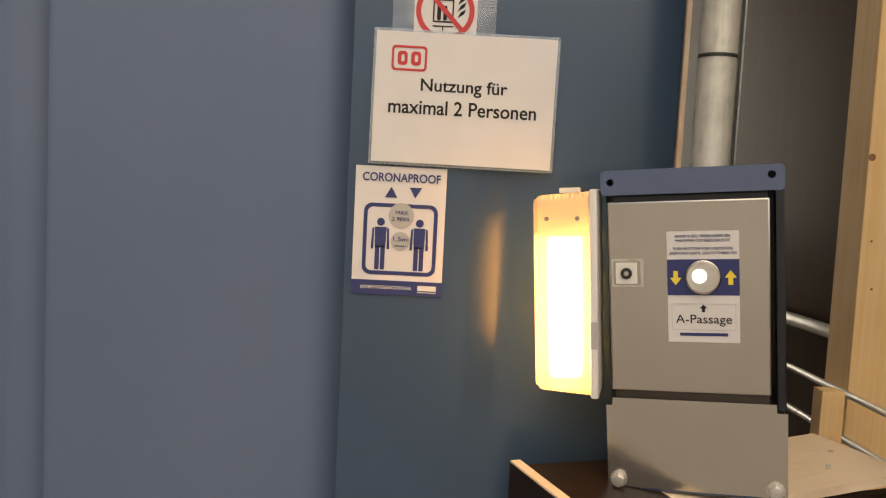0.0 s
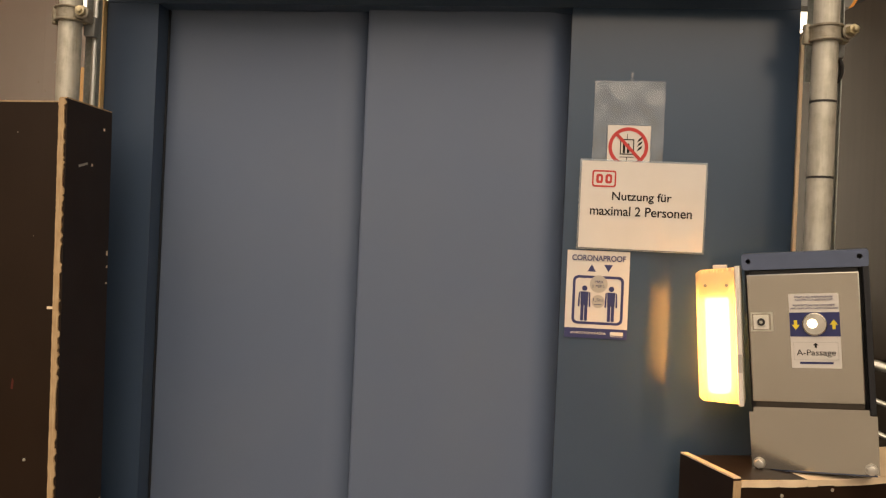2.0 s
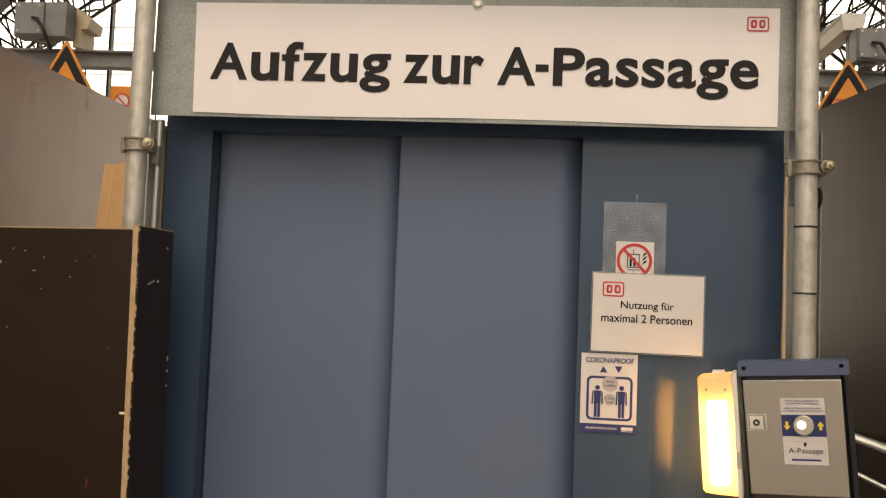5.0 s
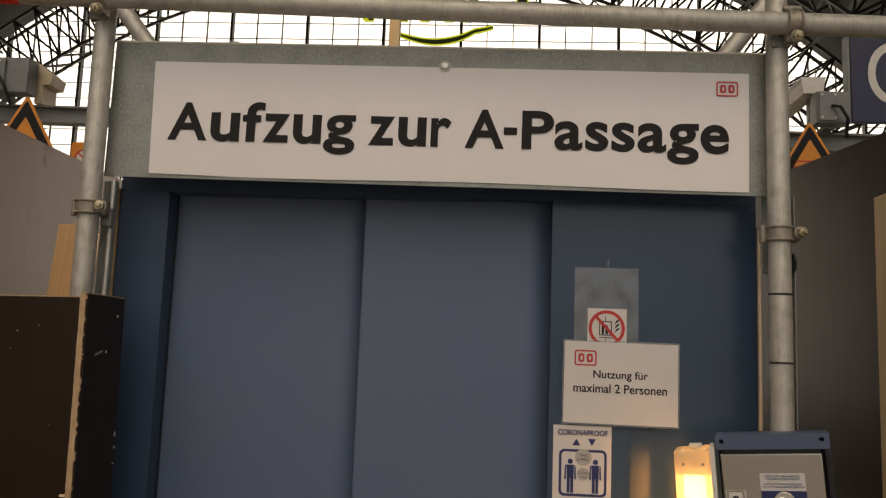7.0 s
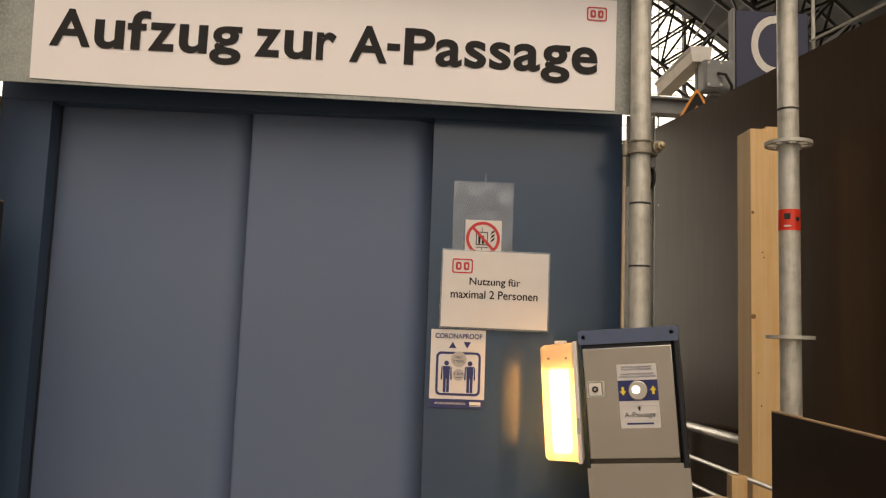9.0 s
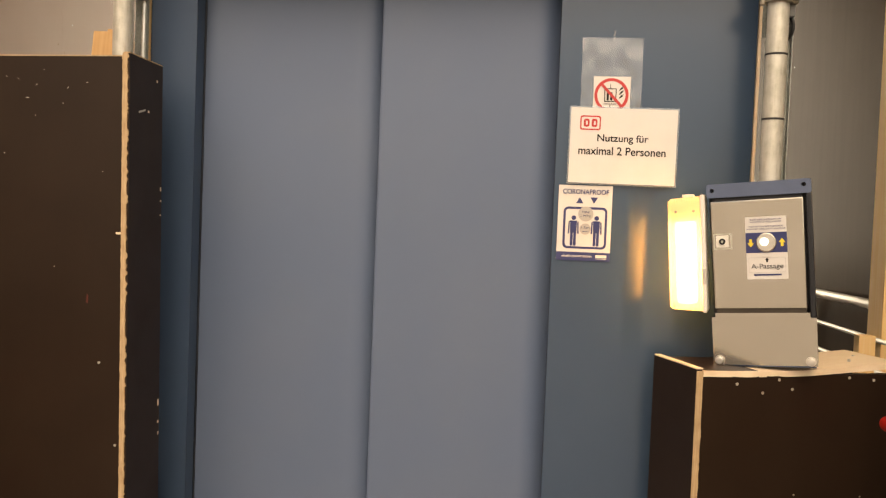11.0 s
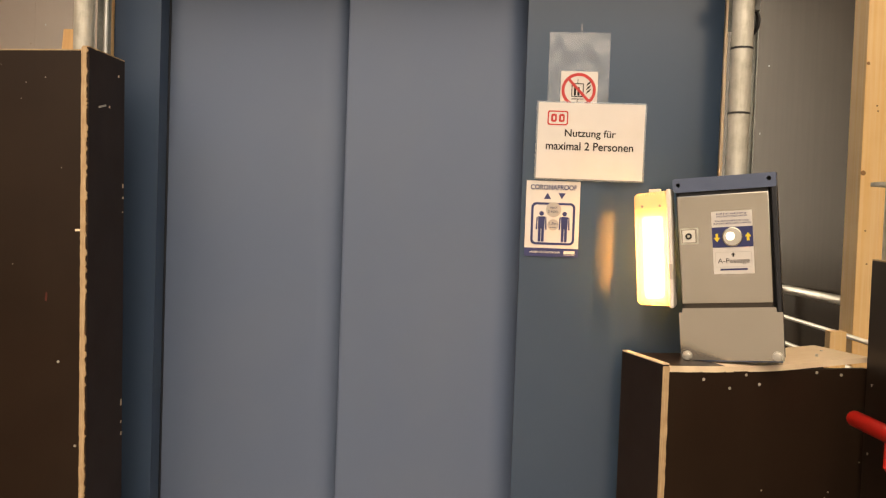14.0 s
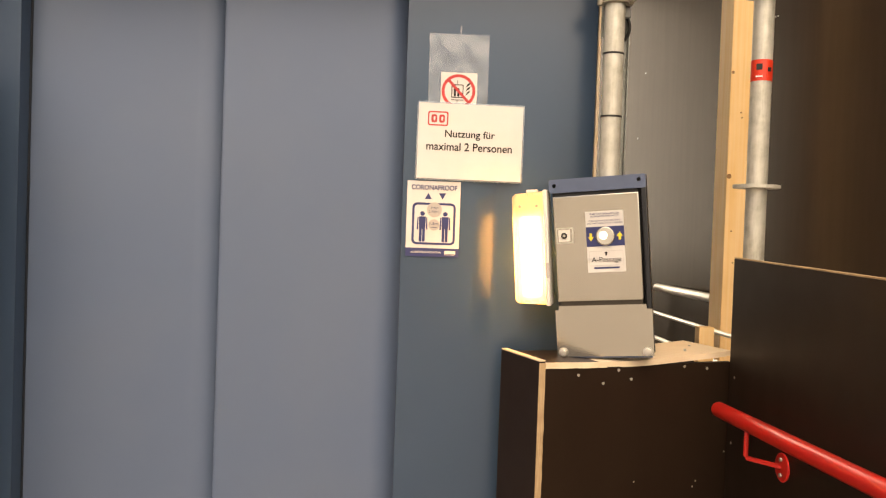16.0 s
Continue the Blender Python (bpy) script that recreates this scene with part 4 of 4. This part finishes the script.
part("low_rail", rod((1.105, 1.40, 0.915), (1.065, 2.85, 0.915), 0.0085, 14), RAILSTEEL, guard)
part("post", rod((1.11, 2.87, 0.004), (1.11, 2.87, 1.14), 0.019, 16), RAILSTEEL, guard)
part("post", rod((1.105, 1.40, 0.004), (1.105, 1.40, 0.93), 0.012, 16), RAILSTEEL, guard)


# ---- platform fittings behind ----
def warning_sign(at, side, label):
    ob = thing("warning_sign", at, label, "warning sign", "warning signs")
    h = side * 0.866

    def tri(k, r):
        pts = [(0, -h * 0.0), (-side / 2, -h), (side / 2, -h)]
        cxy = (0, -h * 2 / 3)
        pts = [((x - cxy[0]) * k + cxy[0], (z - cxy[1]) * k + cxy[1]) for x, z in pts]
        out = []
        for i, p in enumerate(pts):
            a, b, c = Vector(pts[i - 1]), Vector(p), Vector(pts[(i + 1) % 3])
            u, v = (a - b).normalized(), (c - b).normalized()
            out += [tuple(b + u * r), tuple(b + (u + v) * r * 0.28), tuple(b + v * r)]
        return out
    part("plate", slab(tri(1.0, 0.03), 0.004), ORANGE, ob)
    printed("black_border", tri(0.90, 0.02), INK, ob, -0.0015, [tri(0.62, 0.015)])
    part("post", rod((0, 0.03, -at.translation.z + 0.004), (0, 0.03, -0.10), 0.025, 12), GREYBOX, ob)
    printed("pictogram", rounded(0.15, 0.05, 0.01, -0.05, -h * 0.60), RED, ob, -0.0015, [rounded(0.13, 0.03, 0.005, -0.05, -h * 0.60)])
    bars([(-0.05, -h * 0.67, 0.16, 0.012), (0.06, -h * 0.58, 0.05, 0.012), (0.085, -h * 0.63, 0.035, 0.03)], INK, ob, -0.0015)
    return ob


warning_sign(pose(1.965, 4.90, 3.375), 0.60, "orange triangular warning sign above the hoarding")
warning_sign(pose(-3.655, 4.78, 3.436), 0.758, "orange triangular warning sign above the hoarding")
ban = thing("ban_sign", pose(-3.288, 5.0, 2.955), "small orange sign with a red ban ring", "ban sign")
part("plate", slab(rounded(0.246, 0.37, 0.012), 0.004), ORANGE, ban)
part("post", rod((0, 0.03, -2.951), (0, 0.03, 0.12), 0.025, 12), GREYBOX, ban)
printed("white_dot", disc(0.06, -0.026, 0.067), OFFWHITE, ban, -0.0015, [])
printed("ban_ring", disc(0.062, -0.026, 0.067), RED, ban, -0.0030, [disc(0.050, -0.026, 0.067)])
printed("ban_bar", [(-0.071, 0.102), (-0.062, 0.111), (0.019, 0.032), (0.010, 0.023)], RED, ban, -0.0040)

psign = thing("platform_sign", pose(2.588, 5.02, 3.72), "dark blue platform letter sign hanging over the hoarding", "platform sign")
part("panel", cuboid(0.56, 0.05, 0.63, (0, 0.025, 0), 0.006), SIGNBLUE, psign)
part("frame", cuboid(0.015, 0.09, 0.66, (-0.300, 0.035, 0), 0.003), GREYBOX, psign, "grey metal side frame")
lettering("C", 0.325, 0.47, -0.003, 0.05, OFFWHITE, psign, -0.003, 0.0)
part("hanger", rod((0.1, 0.03, 0.3), (0.1, 0.03, 3.2), 0.02, 12), GREYBOX, psign)

beam = thing("cross_beam", pose(0, 5.15, 3.32, 0, 1.0, 0), "grey steel cross beam behind the lift", "steel beam")
part("flange", span(-6, 4.5, -0.06, 0.06, 0.05, 0.065), GREYBOX, beam)
part("flange", span(-6, 4.5, -0.06, 0.06, -0.065, -0.05), GREYBOX, beam)
part("web", span(-6, 4.5, -0.006, 0.006, -0.0495, 0.0495), GREYBOX, beam)
for x in (-5.8, 4.3):
    part("post", span(x - 0.06, x + 0.06, -0.05, 0.05, -3.316 - x * 0.0175, -0.066, 0.004), GREYBOX, beam)


def strip_light(at, label):
    ob = thing("platform_light", at, label, "platform light", "platform lights")
    part("tray", slab([(-0.075, 0.035), (-0.085, 0.055), (0.085, 0.055), (0.075, 0.035)], 0.90), OFFWHITE, ob, "white sheet-metal tray")
    part("diffuser", slab([(-0.058, -0.055), (0.058, -0.055), (0.072, 0.034), (-0.072, 0.034)], 0.88), DULLCREAM, ob, "yellowed plastic diffuser", Matrix.Translation((0, 0.01, 0)))
    part("end_cap", slab([(-0.066, -0.062), (0.066, -0.062), (0.086, 0.058), (-0.086, 0.058)], 0.012), OFFWHITE, ob, at=Matrix.Translation((0, -0.0125, 0)))
    part("bracket", cuboid(0.05, 0.06, 0.235, (0.04, 0.15, -0.175), 0.006), GREYBOX, ob)
    part("wire", pipe_along([(0.02, 0.02, 0.056), (0.03, 0.01, 0.10), (0.06, 0.03, 0.16), (0.05, 0.05, 0.21)], 0.005, 6), BLACK, ob)
    return ob


def junction_box(at, w, h, label):
    ob = thing("junction_box", at, label, "junction box", "junction boxes")
    part("body", cuboid(w, 0.14, h, (0, 0, 0), 0.012), GREYBOX, ob)
    part("foot", cuboid(0.08, 0.10, at.translation.z - h / 2 - (3.385 - 0.0175 * at.translation.x), (0, 0.05, -h / 2 - (at.translation.z - h / 2 - (3.385 - 0.0175 * at.translation.x)) / 2)), GREYBOX, ob)
    part("lid", cuboid(w * 0.55, 0.02, h * 0.9, (-w * 0.18, -0.081, 0), 0.006), GREYBOX, ob)
    for sx in (-1, 1):
        for sz in (-1, 1):
            part("screw", rod((-w * 0.18 + sx * w * 0.2, -0.097, sz * h * 0.36), (-w * 0.18 + sx * w * 0.2, -0.09, sz * h * 0.36), 0.010, 8), GALV, ob)
    part("cable", pipe_along([(-w * 0.1, -0.10, 0), (0.02, -0.14, -0.02), (0.07, -0.13, -0.10), (0.09, -0.05, -h * 0.5 - 0.10)], 0.012), BLACK, ob)
    return ob


strip_light(pose(2.03, 5.0, 3.665), "white strip light with a yellowed diffuser on the cross beam")
junction_box(pose(2.14, 4.99, 3.485), 0.23, 0.23, "grey junction box on the cross beam")
junction_box(pose(-3.945, 4.95, 3.62), 0.42, 0.27, "grey junction box on the cross beam")
single("light_box", slab([(-0.09, 0.10), (-0.055, 0.105), (0.10, -0.01), (0.085, -0.085), (0.03, -0.09), (0.03, -0.235), (-0.03, -0.235), (-0.03, -0.09), (-0.09, -0.09)], 0.20), DULLCREAM, "cream wedge-shaped sheet-metal box on the cross beam", "metal box", at=pose(-3.745, 5.06, 3.69))
neon = thing("neon_sign", pose(0, 26.0, 0), "dark green neon sign with yellow tube outlines under the shed roof", "neon sign")


def outlined(name, outline, grow):
    """A dark green plate with a glowing yellow tube round its edge."""
    plate = part(name, slab(outline, 0.06), DARKGREEN, neon)
    pts = [Vector((x, -0.03, z)) for x, z in outline]
    part("tube", pipe_along(pts + [pts[0]], grow, 6), NEON, plate, "glowing yellow tube")


for x in (-4.82, -3.64, -2.89, -2.07, -1.44):
    outlined("letter_bar", [(x - 0.15, 12.9), (x + 0.15, 12.9), (x + 0.52, 14.35), (x + 0.22, 14.35)], 0.026)
outlined("letter_bar", [(-5.02, 12.95), (-4.86, 12.9), (-5.35, 14.35), (-5.65, 14.35)], 0.026)
bow = [(-3.85 + 3.3 * k / 16, 12.40 - 0.33 * math.sin(math.pi * min(1, k / 13)) + 1.2 * max(0, k / 16 - 0.62) ** 1.6) for k in range(17)]
outlined("bow", bow + [(x, z + 0.12 + 0.10 * math.sin(math.pi * k / 16)) for k, (x, z) in reversed(list(enumerate(bow)))], 0.024)
outlined("bell", [(0.0, 13.17), (0.22, 13.12), (0.32, 12.9), (0.46, 12.88), (0.54, 13.08), (0.80, 13.06), (0.64, 13.34), (0.60, 13.75), (0.42, 13.9), (0.24, 13.75), (0.18, 13.36)], 0.03)
part("rail", span(-5.7, 1.0, 0.08, 0.14, 13.6, 13.7), ROOFSTEEL, neon, "dark carrier rail")
for x in (-5.4, -2.2, 0.9):
    part("hanger", rod((x, 0.11, 13.7), (x, 0.11, 17.2), 0.03, 8), ROOFSTEEL, neon)
single("wooden_stake", cuboid(0.034, 0.034, 0.46, (0, 0, 0.233), 0.003), PINE, "short pale wooden stake on the lift roof", "stake", at=pose(-0.545, 1.70, 2.50))
for x, h in ((-0.98, 0.06), (0.16, 0.045)):
    peg = thing("roof_peg", pose(x, 1.42, 2.47), "small grey steel peg on the lift top edge", "steel peg", "roof pegs")
    part("stem", rod((0, 0, 0.0005), (0, 0, h), 0.009, 12), GREYBOX, peg)
    part("cap", cuboid(0.030, 0.024, 0.016, (0.004, 0, h + 0.008), 0.003), GREYBOX, peg)
for z in (2.62, 2.79):
    wire = thing("stay_wire", pose(0, 0, 0), "steel wire strung along the top of the hoarding", "stay wire", "stay wires")
    pts = [(1.365 + 0.19 * (2.0 - y), y, z - 0.01 * math.sin(math.pi * (2.0 - y) / 2.5)) for y in [2.0 - 0.25 * k for k in range(11)]]
    part("wire", pipe_along(pts, 0.005, 6), GALV, wire)
    for y in (2.0, -0.5):
        x = 1.365 + 0.19 * (2.0 - y)
        part("eye_post", rod((x + 0.012, y, 2.573), (x + 0.012, y, z + 0.01), 0.007, 8), GALV, wire)


# ---- the train shed ----
CX, CZ, RAD = -4.5, -7.6, 25.4


def arc(a, r, y):
    return Vector((CX + r * math.sin(a), y, CZ + r * math.cos(a)))


skin = bmesh.new()
A0, STEPS = 1.28, 48
rows = []
for y in (-5.0, 6.0, 14.0, 22.0, 30.2):
    rows.append([skin.verts.new(arc(-A0 + 2 * A0 * i / STEPS, RAD + 1.3, y)) for i in range(STEPS + 1)])
for ra, rb in zip(rows, rows[1:]):
    for i in range(STEPS):
        skin.faces.new((ra[i], ra[i + 1], rb[i + 1], rb[i]))
got = bmesh.ops.extrude_face_region(skin, geom=skin.faces[:])
bmesh.ops.translate(skin, vec=(0, 0, 0.25), verts=[v for v in got["geom"] if isinstance(v, bmesh.types.BMVert)])
bmesh.ops.recalc_face_normals(skin, faces=skin.faces[:])
single("ceiling_shed_roof", skin, ROOFSKIN, "dark vaulted train shed roof", kind="structure")


def lattice_arch(y, inner, outer, bays):
    ob = thing("roof_truss", Matrix(), "dark steel lattice arch under the shed roof", "roof truss", "roof trusses")
    chords, web = bmesh.new(), bmesh.new()
    for r in (inner, outer):
        for dy in (0.0, 0.9):
            pipe_along([arc(-A0 + 2 * A0 * i / bays, r, y + dy) for i in range(bays + 1)], 0.075, 5, chords)
    for i in range(bays):
        a, b = -A0 + 2 * A0 * i / bays, -A0 + 2 * A0 * (i + 1) / bays
        for p, q in ((arc(a, inner, y), arc(b, outer, y)), (arc(a, outer, y), arc(b, inner, y)), (arc(a, inner, y), arc(a, outer, y)), (arc(a, inner, y), arc(b, inner, y + 0.9)), (arc(a, outer, y), arc(a, outer, y + 0.9)), (arc(a, inner, y + 0.9), arc(b, outer, y + 0.9))):
            rod(p, q, 0.045, 4, web)
    part("chord", chords, ROOFSTEEL, ob)
    part("web", web, ROOFSTEEL, ob)


for y, inner in ((29.0, 24.0), (23.0, 24.4), (17.0, 24.4), (11.0, 24.4)):
    lattice_arch(y, inner, RAD + 0.9, 72)
purlins = bmesh.new()
for i in range(25):
    a = -A0 + 2 * A0 * i / 24
    rod(arc(a, RAD + 0.7, 6), arc(a, RAD + 0.7, 30), 0.09, 4, purlins)
    rod(arc(a, RAD + 0.7, 6), arc(a + 0.09, RAD + 0.7, 30), 0.05, 4, purlins)
single("roof_purlins", purlins, ROOFSTEEL, "dark steel purlins under the shed roof", "purlins", kind="stuff")

gable = thing("glazed_gable", pose(0, 31.0, 0), "tall glazed end wall of the train shed with steel glazing bars", "glazed wall", kind="structure")
x = -33.4
while x < 26:
    part("mullion", span(x - 0.055, x + 0.055, -0.12, 0.12, 0, 18.4), ROOFSTEEL, gable)
    x += 3.15
fine = bmesh.new()
z = 1.0
while z < 18.4:
    span(-34, 26, -0.02, 0.02, z - 0.013, z + 0.013, 0.0, fine)
    z += 0.66
x = -33.4
while x < 26:
    for k in (1, 2):
        xx = x + 3.15 * k / 3
        span(xx - 0.018, xx + 0.018, -0.05, 0.05, 0, 18.4, 0.0, fine)
    x += 3.15
tagged(part("glazing_bars", fine, ROOFSTEEL, gable, "thin dark glazing bars"), kind="stuff")
single("backdrop", span(-60, 55, 33.0, 33.1, 0, 26), SKYGLOW, "bright overcast sky beyond the glazing", kind="structure")
